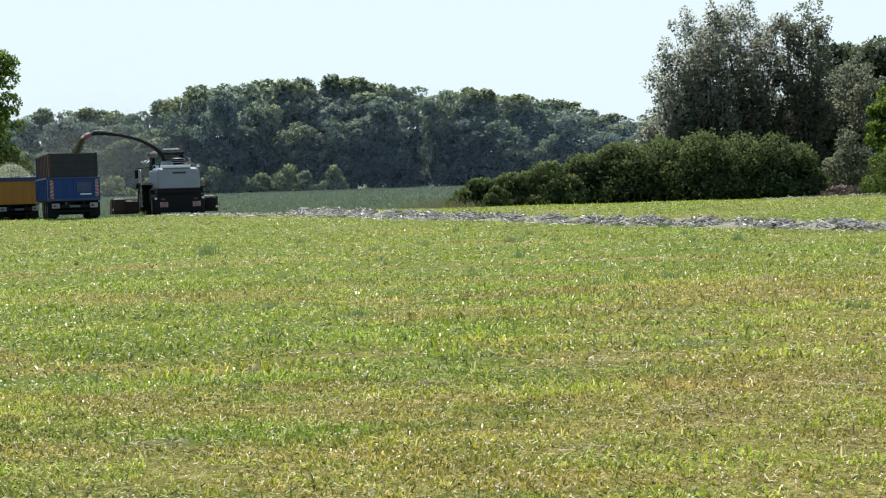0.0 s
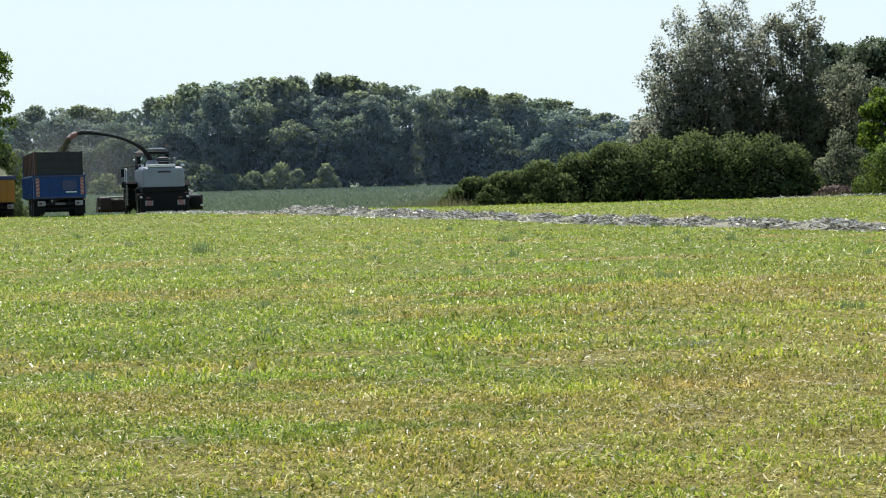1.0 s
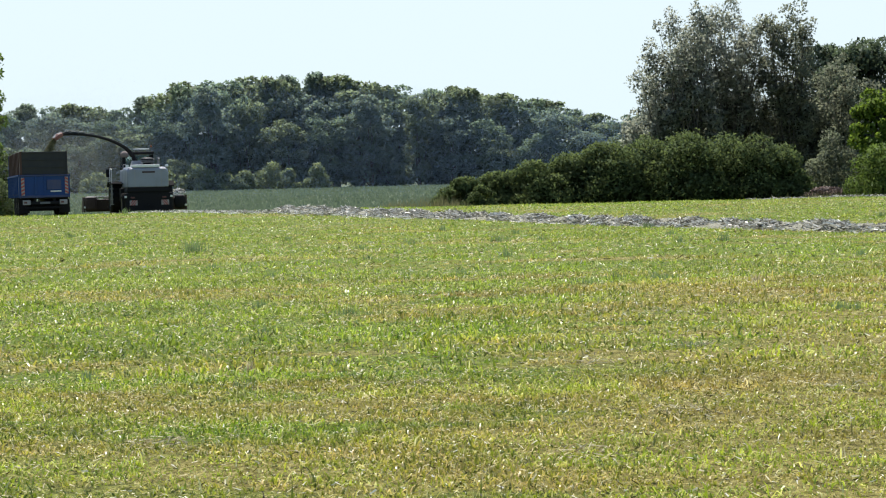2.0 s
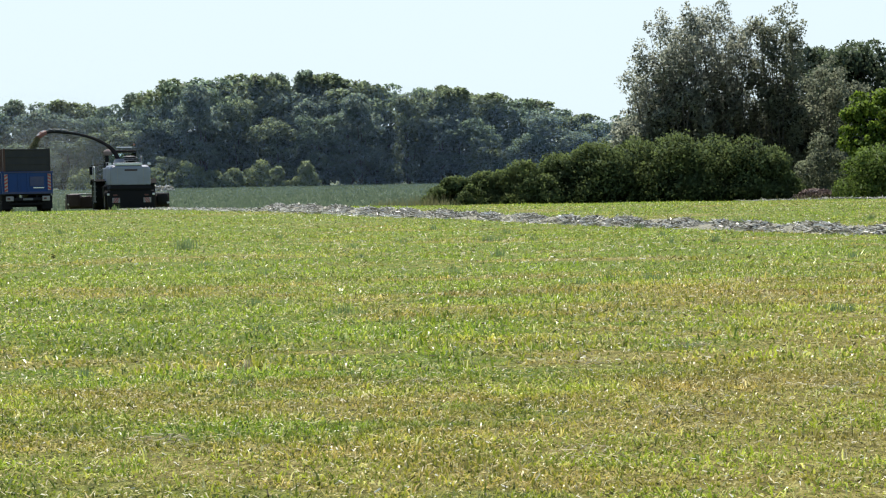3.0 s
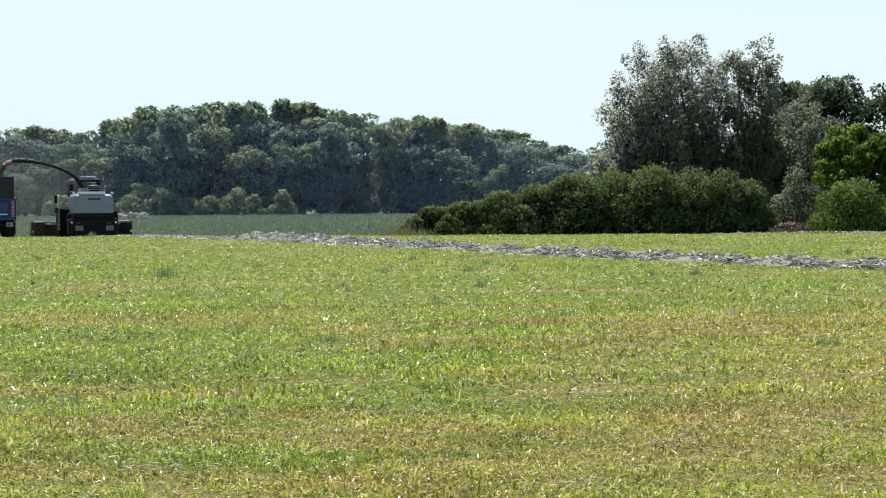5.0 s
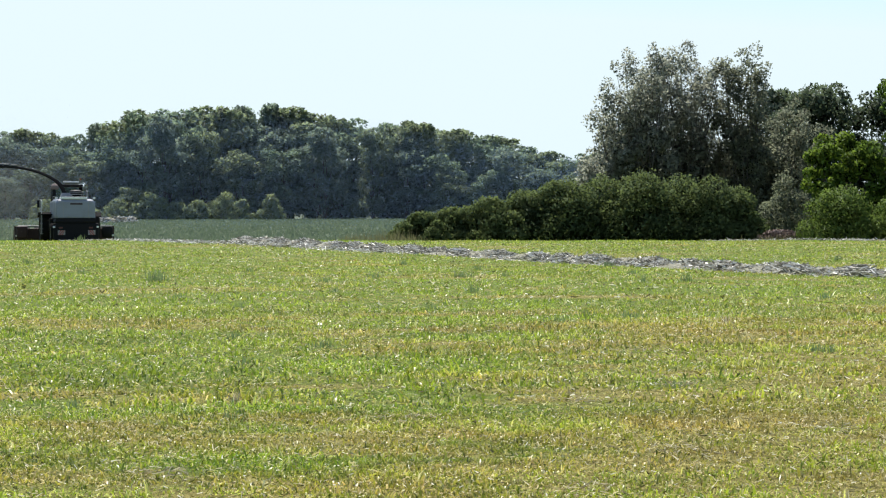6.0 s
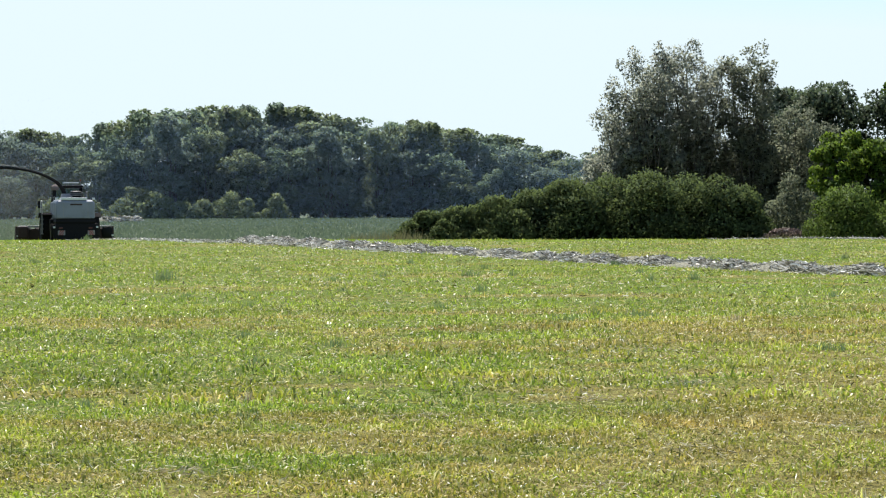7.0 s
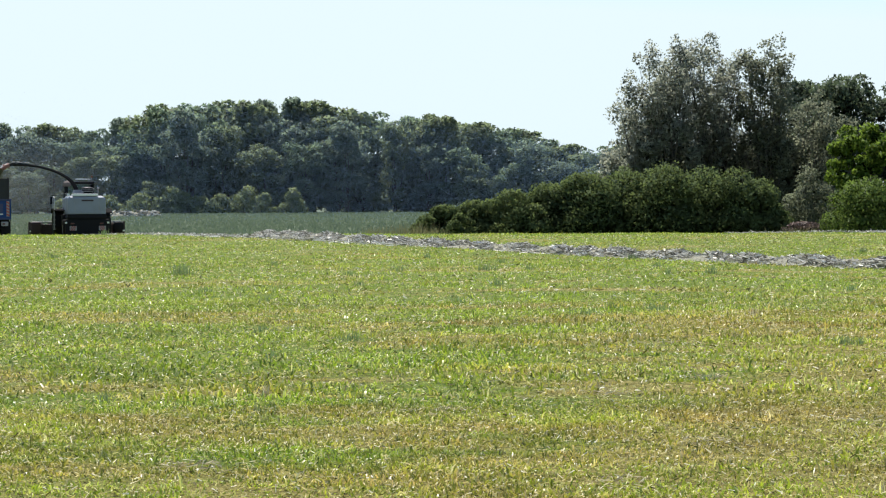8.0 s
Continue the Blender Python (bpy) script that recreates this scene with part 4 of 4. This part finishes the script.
    part("exhaust", tube_bm([(0.95, 2.4, 2.8), (0.95, 2.4, 3.3), (0.95, 2.25, 3.42)], [0.07, 0.07, 0.07], 10), M_GREY, h, "steel exhaust pipe")
    part("hand_rail", tube_bm([(-1.2, 0.8, 2.85), (-1.2, 0.8, 3.05), (-1.2, 2.4, 3.05), (-1.2, 2.4, 2.85)], [0.018] * 4, 6), M_GREY, h)
    # platform and ladder
    part("platform", box_bm(-1.95, -1.2, 2.4, 3.6, 1.86, 1.93, 0.02), M_BLACK, h)
    lad = part("ladder", box(box_bm(-1.93, -1.89, 2.45, 2.51, 0.6, 1.9), -1.93, -1.89, 2.95, 3.01, 0.6, 1.9), M_GREY, h, "grey access ladder")
    for z in (0.62, 0.94, 1.26, 1.58):
        part("rung", box_bm(-1.97, -1.83, 2.45, 3.01, z, z + 0.035, 0.008), M_GREY, lad)
    part("rail", tube_bm([(-1.92, 2.45, 1.9), (-1.92, 2.45, 2.75), (-1.92, 2.75, 2.85)], [0.02] * 3, 6), M_WHITE, h)
    part("rail", tube_bm([(-1.92, 3.55, 1.9), (-1.92, 3.55, 2.75), (-1.92, 3.25, 2.85)], [0.02] * 3, 6), M_WHITE, h)
    for s in (-1, 1):
        part("fender", prism(bmesh.new(), [(3.0, 1.7), (3.3, 1.98), (4.9, 1.98), (5.3, 1.7), (5.3, 1.76), (4.92, 2.04), (3.28, 2.04), (3.0, 1.76)], s * 1.05, s * 1.96), M_BLACK, h)
        part("side_tank", box_bm(s * 1.28 - 0.18, s * 1.28 + 0.18, 1.75, 2.7, 0.8, 1.62, 0.06), M_BLACK, h)
        part("reflector", box_bm(s * 1.36 - 0.07, s * 1.36 + 0.07, -0.02, 0.04, 1.02, 1.14, 0.02), M_LAMP, h, "pale reflector lamp")
    # spout
    part("turret", tube_bm([(-0.3, 3.1, 2.7), (-0.3, 3.1, 3.05), (-0.3, 3.1, 3.3)], [0.42, 0.4, 0.3], 16), M_GREY, h, "grey spout turret")
    a, e = Vector((-0.3, 3.1, 3.0)), Vector((-5.95, -1.6, 3.95))
    pts, rad = [], []
    for u in np.linspace(0, 1, 25):
        rise = float(np.interp(u, [0, 0.05, 0.11, 0.18, 0.26, 0.35, 0.46, 0.57, 0.7, 0.8, 0.85, 0.89, 0.955, 1.0], [0, 0.56, 0.86, 1.07, 1.25, 1.4, 1.52, 1.59, 1.63, 1.62, 1.55, 1.43, 1.08, 0.5]))
        pts.append((a.x + (e.x - a.x) * u, a.y + (e.y - a.y) * u, 3.05 + rise * 1.13))
        rad.append(float(np.interp(u, [0, 0.15, 0.5, 0.8, 1], [0.15, 0.105, 0.08, 0.105, 0.11])))
    n_ = 20
    spout = part("spout", tube_bm(pts[:n_ + 1], rad[:n_ + 1], 8), M_BLACK, h, "long dark curved discharge spout")
    part("deflector", tube_bm(pts[n_:n_ + 3], [0.15, 0.17, 0.13], 8), M_DEFLECT, spout, "red-brown dusty deflector flap")
    for k_ in (12, 16, 18):
        px, py, pz = pts[k_]
        part("bracket", box_bm(px - 0.12, px + 0.12, py - 0.07, py + 0.07, pz + 0.03, pz + 0.17, 0.03), M_MID, spout)
    part("strut", tube_bm([(p_[0], p_[1], p_[2] + 0.14) for p_ in pts[14:20]], [0.035] * 6, 6), M_GREY, spout)
    part("wear_cap", tube_bm([(q_[0], q_[1], q_[2] + 0.07) for q_ in pts[20:23]], [0.09, 0.11, 0.09], 8), M_DIRTY, spout, "pale worn cap at the spout's bend")
    # feeder and header
    part("feeder", prism(bmesh.new(), [(5.4, 0.7), (7.3, 0.35), (7.3, 1.0), (5.4, 1.5)], -0.5, 0.5, 0.03), M_BLACK, h)
    head = part("header", box(box_bm(-3.1, 3.2, 7.25, 7.5, 0.25, 0.95, 0.05), -3.1, 3.2, 7.5, 8.4, 0.16, 0.3, 0.03), M_REDDARK, h, "wide dark red front header")
    for i in range(6):
        x = -2.65 + i * 1.06
        part("drum", tube_bm([(x, 8.1, 0.3), (x, 8.1, 0.45), (x, 8.1, 0.5), (x, 8.1, 1.0), (x, 8.1, 1.1)], [0.52, 0.52, 0.42, 0.4, 0.2], 14), M_BLACK, head)
    for s in (-1, 1):
        part("end_plate", prism(bmesh.new(), [(7.1, 0.15), (9.0, 0.15), (8.7, 0.7), (8.0, 1.12), (7.1, 1.12)], s * 3.2, s * 3.3, 0.02), M_REDDARK, head)
        part("end_guard", box_bm(s * 2.85 - 0.38, s * 2.85 + 0.38, 6.9, 7.6, 0.25, 1.12, 0.14 if s < 0 else 0.3), M_REDDARK if s < 0 else M_BLACK, head)
        part("top_bar", box_bm(s * 2.2 - 0.9, s * 2.2 + 0.9, 7.1, 7.3, 1.05, 1.16, 0.04), M_GREY, head, "pale dusty top bar")
        part("marker_lamp", box_bm(s * 3.2 - 0.08, s * 3.2 + 0.08, 6.94, 7.0, 0.4, 0.52, 0.02), M_LAMP, head, "pale marker lamp")
    wheels = [(wheel(h, -1.52, 4.15, 0.95, 0.82), 0.95, -1.52, 4.15), (wheel(h, 1.52, 4.15, 0.95, 0.82), 0.95, 1.52, 4.15),
              (wheel(h, -1.28, 0.98, 0.66, 0.5), 0.66, -1.28, 0.98), (wheel(h, 1.28, 0.98, 0.66, 0.5), 0.66, 1.28, 0.98)]
    return h, wheels


def side_ribs(parent, x, y0, y1, z0, z1, n, mat, out):
    for i in range(n):
        y = y0 + (y1 - y0) * (i + 0.5) / n
        part("rib", box_bm(min(x, x + out), max(x, x + out), y - 0.05, y + 0.05, z0, z1, 0.01), mat, parent)


def build_trailer(kind):
    """A silage trailer, its tailgate at y = 0; blue with raised boards, or orange and heaped."""
    blue = kind == "blue"
    tr = tagged(new("silage_trailer"), "blue silage trailer with raised dark boards and striped tailgate" if blue else "orange silage trailer heaped with chopped green grass", "trailer")
    L, z0, z1 = (8.8, 0.98, 2.12) if blue else (7.5, 1.0, 2.36)
    low, w = (M_BLUE if blue else M_ORANGE), 1.27
    part("floor_bed", box_bm(-w + 0.05, w - 0.05, 0.05, L - 0.05, z0 - 0.06, z0 + 0.04), M_BLACK, tr)
    for s in (-1, 1):
        wall = part("side_wall", box_bm(s * w - 0.04, s * w + 0.04, 0.06, L, z0, z1, 0.012), low, tr)
        side_ribs(wall, s * (w + 0.04), 0.2, L - 0.2, z0, z1, 9, low, s * 0.07)
        part("top_rail", box_bm(s * (w + 0.02) - 0.07, s * (w + 0.02) + 0.07, 0.0, L, z1, z1 + 0.09, 0.02), low if blue else M_NAVY, wall)
    part("front_wall", box_bm(-w, w, L, L + 0.08, z0, z1 + (1.3 if blue else 0.1), 0.012), low, tr)
    gate = part("tailgate", box_bm(-w, w, -0.05, 0.04, z0, z1, 0.015), low, tr)
    if blue:
        part("gate_panel", box_bm(0.12, 0.86, -0.09, -0.05, z0 + 0.42, z1 - 0.2, 0.02), M_NAVY, gate, "dark blue hatch in the tailgate")
        part("gate_bar", box_bm(0.3, 0.86, -0.1, -0.05, z0 + 0.3, z0 + 0.36, 0.01), M_WHITE, gate, "pale handle bar")
        part("gate_frame", box_bm(-w, w, -0.1, -0.05, z0, z0 + 0.12, 0.02), M_NAVY, gate)
        for x in (-0.45, 0.02):
            part("gate_rib", box_bm(x - 0.05, x + 0.05, -0.1, -0.05, z0 + 0.1, z1, 0.015), M_BLUE, gate)
        part("gate_rail", box_bm(-w, w, -0.1, 0.03, z1, z1 + 0.08, 0.02), M_NAVY, gate)
        for s, mat in ((-1, M_RUST), (1, M_RUST)):
            ext = part("side_board", box_bm(s * 1.2 - 0.035, s * 1.2 + 0.035, 0.05, L, z1 + 0.08, z1 + 1.32, 0.01), mat, tr, "rusty brown raised side board")
            side_ribs(ext, s * 1.235, 0.2, L - 0.2, z1 + 0.1, z1 + 1.3, 8, M_RUST, s * 0.05)
        ext = part("rear_board", box_bm(-1.2, 1.2, -0.03, 0.03, z1 + 0.09, z1 + 1.3, 0.012), M_BOARD, tr, "dark weathered raised rear board")
        for x in (-1.17, 1.17):
            part("edge_post", box_bm(x - 0.04, x + 0.04, -0.07, -0.03, z1 + 0.1, z1 + 1.33, 0.01), M_BOARD if x > 0 else M_RUST, ext)
        for z in (0.1, 0.45, 0.85, 1.22):
            part("cross_rib", box_bm(-1.12, 1.12, -0.06, -0.03, z1 + z, z1 + z + 0.06, 0.01), M_BOARD, ext)
        stripes(tr, -1.12, -0.1, 1.58, 0.17, 0.95, True)
        stripes(tr, 1.14, -0.1, 1.62, 0.17, 0.9, True, -1)
    else:
        for x in (-0.85, -0.3, 0.3, 0.85):
            part("gate_rib", box_bm(x - 0.05, x + 0.05, -0.1, -0.05, z0, z1, 0.015), M_ORANGE, gate)
        part("gate_rail", box_bm(-w - 0.05, w + 0.05, -0.12, 0.03, z1 - 0.02, z1 + 0.22, 0.03), M_NAVY, gate, "dark blue top rail")
    # running gear
    for s in (-1, 1):
        part("chassis_rail", box_bm(s * 0.5 - 0.07, s * 0.5 + 0.07, 0.1, L + 1.2, 0.7, z0 - 0.06, 0.015), M_BLACK, tr)
        part("light_unit", box_bm(s * 0.95 - 0.2, s * 0.95 + 0.2, -0.14, -0.06, 0.6, 0.86, 0.03), M_DIRTY, tr, "grey rear light unit")
        part("red_lens", box_bm(s * 0.95 - 0.13, s * 0.95 + 0.02, -0.15, -0.14, 0.68, 0.78, 0.004), M_REDLENS, tr, "red lens")
        part("mudguard", prism(bmesh.new(), [(0.5, 0.9), (0.9, 1.13), (4.5, 1.13), (4.9, 0.9), (4.9, 0.94), (4.5, 1.17), (0.9, 1.17), (0.5, 0.94)], s * 1.315, s * 1.36), M_BLACK, tr)
        part("mud_flap", box_bm(s * 1.05 - 0.28, s * 1.05 + 0.28, 0.5, 0.53, 0.16, 0.88, 0.008), M_BLACK, tr)
    # Dark bars and boxes added to fill the dark space under the bed.
    part("underrun_bar", box_bm(-1.0, 1.0, 0.15, 0.25, 0.38, 0.5, 0.03), M_BLACK, tr)
    for s in (-1, 1):
        part("bar_bracket", box_bm(s * 0.6 - 0.04, s * 0.6 + 0.04, 0.15, 0.25, 0.45, 0.75, 0.01), M_BLACK, tr)
        part("dark_under_box", box_bm(s * 0.75 - 0.3, s * 0.75 + 0.3, 5.2, 6.6, 0.35, 0.85, 0.04), M_BLACK, tr)
    # Dark box added to close the gap between the wheels.
    part("dark_gap_box", box_bm(-0.74, 0.74, 0.95, 1.05, 0.26, 0.6, 0.03), M_BLACK, tr)
    part("spring_beam", box_bm(-0.75, 0.75, 0.9, 4.5, 0.55, 0.74, 0.03), M_BLACK, tr)
    part("bumper", box_bm(-1.15, 1.15, -0.08, 0.05, 0.62, 0.78, 0.03), M_BLACK, tr)
    part("plate", box_bm(-0.26, 0.26, -0.1, -0.082, 0.64, 0.75, 0.004), M_MID, tr, "plain grey plate")
    part("drawbar", tube_bm([(0, L, 0.8), (0, L + 1.8, 0.65)], [0.1, 0.07], 8), M_BLACK, tr)
    wheels = []
    for y in (1.2, 2.65, 4.1):
        part("axle", box_bm(-1.0, 1.0, y - 0.06, y + 0.06, 0.45, 0.6, 0.02), M_BLACK, tr)
        for s in (-1, 1):
            wheels.append((wheel(tr, s * 1.06, y, 0.56, 0.5), 0.56, s * 1.06, y))
    return tr, wheels


def build_load():
    """The heap of chopped grass in the orange trailer."""
    xs, ys = np.linspace(-1.18, 1.18, 14), np.linspace(0.1, 7.3, 30)
    X, Y = np.meshgrid(xs, ys)
    Z = 2.25 + 1.12 * np.maximum(0, 1 - (X / 1.3) ** 2) ** 0.7 * (0.8 + 0.2 * np.sin(Y * 1.3)) * np.clip((Y + 0.5) / 1.5, 0.4, 1) + rng.normal(0, 0.03, X.shape)
    V = np.stack([X, Y, Z], -1).reshape(-1, 3)
    i = (np.arange(29)[:, None] * 14 + np.arange(13)).ravel()
    ob = tagged(new("grass_load"), "heap of chopped pale green grass", "silage", kind="stuff")
    part("heap", mesh_arr("heap", V, np.stack([i, i + 1, i + 15, i + 14], -1), M_SILAGE, True), None, ob)
    n = 9000
    P = V[rng.integers(len(V), size=n)] + rng.normal(0, 0.07, (n, 3))
    V2, F2 = leaf_cards(P, 0.07, rng)
    part("chaff", mesh_arr("chaff", V2, F2, M_SILAGE), None, ob)
    return ob


def specks(name, P, size, mat, label, category):
    n = len(P)
    V = P[:, None, :] + rng.normal(0, 1, (n, 3, 3)) * size
    return tagged(new(name, mesh_arr(name, V.reshape(-1, 3), np.arange(3 * n).reshape(-1, 3), mat)), label, category, kind="stuff")


harvester, harvester_wheels = build_harvester()
trailer, trailer_wheels = build_trailer("blue")
trailer_2, trailer_2_wheels = build_trailer("orange")
load = build_load()
_n = 80000
dust = specks("dust", np.stack([rng.normal(-3.2, 2.6, _n), rng.normal(11.5, 1.6, _n), np.abs(rng.normal(3.2, 1.9, _n)) + 0.3], -1), 0.0105, M_DUST, "thin tan dust hanging about the harvester", "dust")
_n = 28000
dust_2 = specks("dust", np.stack([rng.normal(-5.8, 1.6, _n), rng.normal(7.0, 2.0, _n), np.abs(rng.normal(3.6, 1.2, _n))], -1), 0.01, M_DUST, "thin tan dust drifting over the trailer", "dust")
_n = 5200
_u = rng.uniform(0, 1, _n)
_w = (0.06 + 0.09 * _u)[:, None] * rng.normal(0, 1, (_n, 3))
M_CHOP = straw_mat("wet_chopped_grass", [(0.0, (0.06, 0.065, 0.03)), (0.6, (0.14, 0.14, 0.065)), (1.0, (0.24, 0.23, 0.13))], 0.25, 0.8)
stream = specks("grass_stream", np.stack([-5.42 - 0.66 * _u, -1.16 - 0.5 * _u, 4.52 - 0.8 * _u - 0.8 * _u * _u], -1) + _w, 0.024, M_CHOP, "stream of chopped green grass falling from the spout", "silage")


# ---- what moves ----
TURN = 17.5


def harvester_at(t):
    x, y = -15.38 - 0.725 * t, 85.0 + 1.51 * t
    return x, y, lz(x, y)


def trailer_at(t):
    x, y = -19.05 - 0.725 * t, 75.4 + 1.45 * t
    return x, y, lz(x, y)


def orange_at(t):
    s = 1.5 * t + 0.9 * t * t
    x, y = -24.9 - 0.64 * s, 85.5 + 0.77 * s
    return x, y, lz(x, y)


def roll(wheels, speed, times):
    for hub, r, x, y in wheels:
        walk(hub, [(t, pose(x, y, r) @ Matrix.Rotation(-speed * t / r, 4, "X")) for t in times])


def motions():
    times = [i * 0.4 for i in range(21)]
    slow = [float(i) for i in range(9)]
    walk(harvester, [(t, pose(*harvester_at(t), 0, 0, TURN)) for t in slow])
    for ob in (dust, dust_2, stream):
        walk(ob, [(t, pose(*harvester_at(t), 0, 0, TURN)) for t in slow])
    walk(trailer, [(t, pose(*trailer_at(t), 0, 0, 19.5)) for t in slow])
    walk(trailer_2, [(t, pose(*orange_at(t), 0, 0, 34)) for t in slow])
    walk(load, [(t, pose(*orange_at(t), 0, 0, 34)) for t in slow])
    roll(harvester_wheels, 1.67, times)
    roll(trailer_wheels, 1.62, times)
    roll(trailer_2_wheels, 1.6, times)


motions()
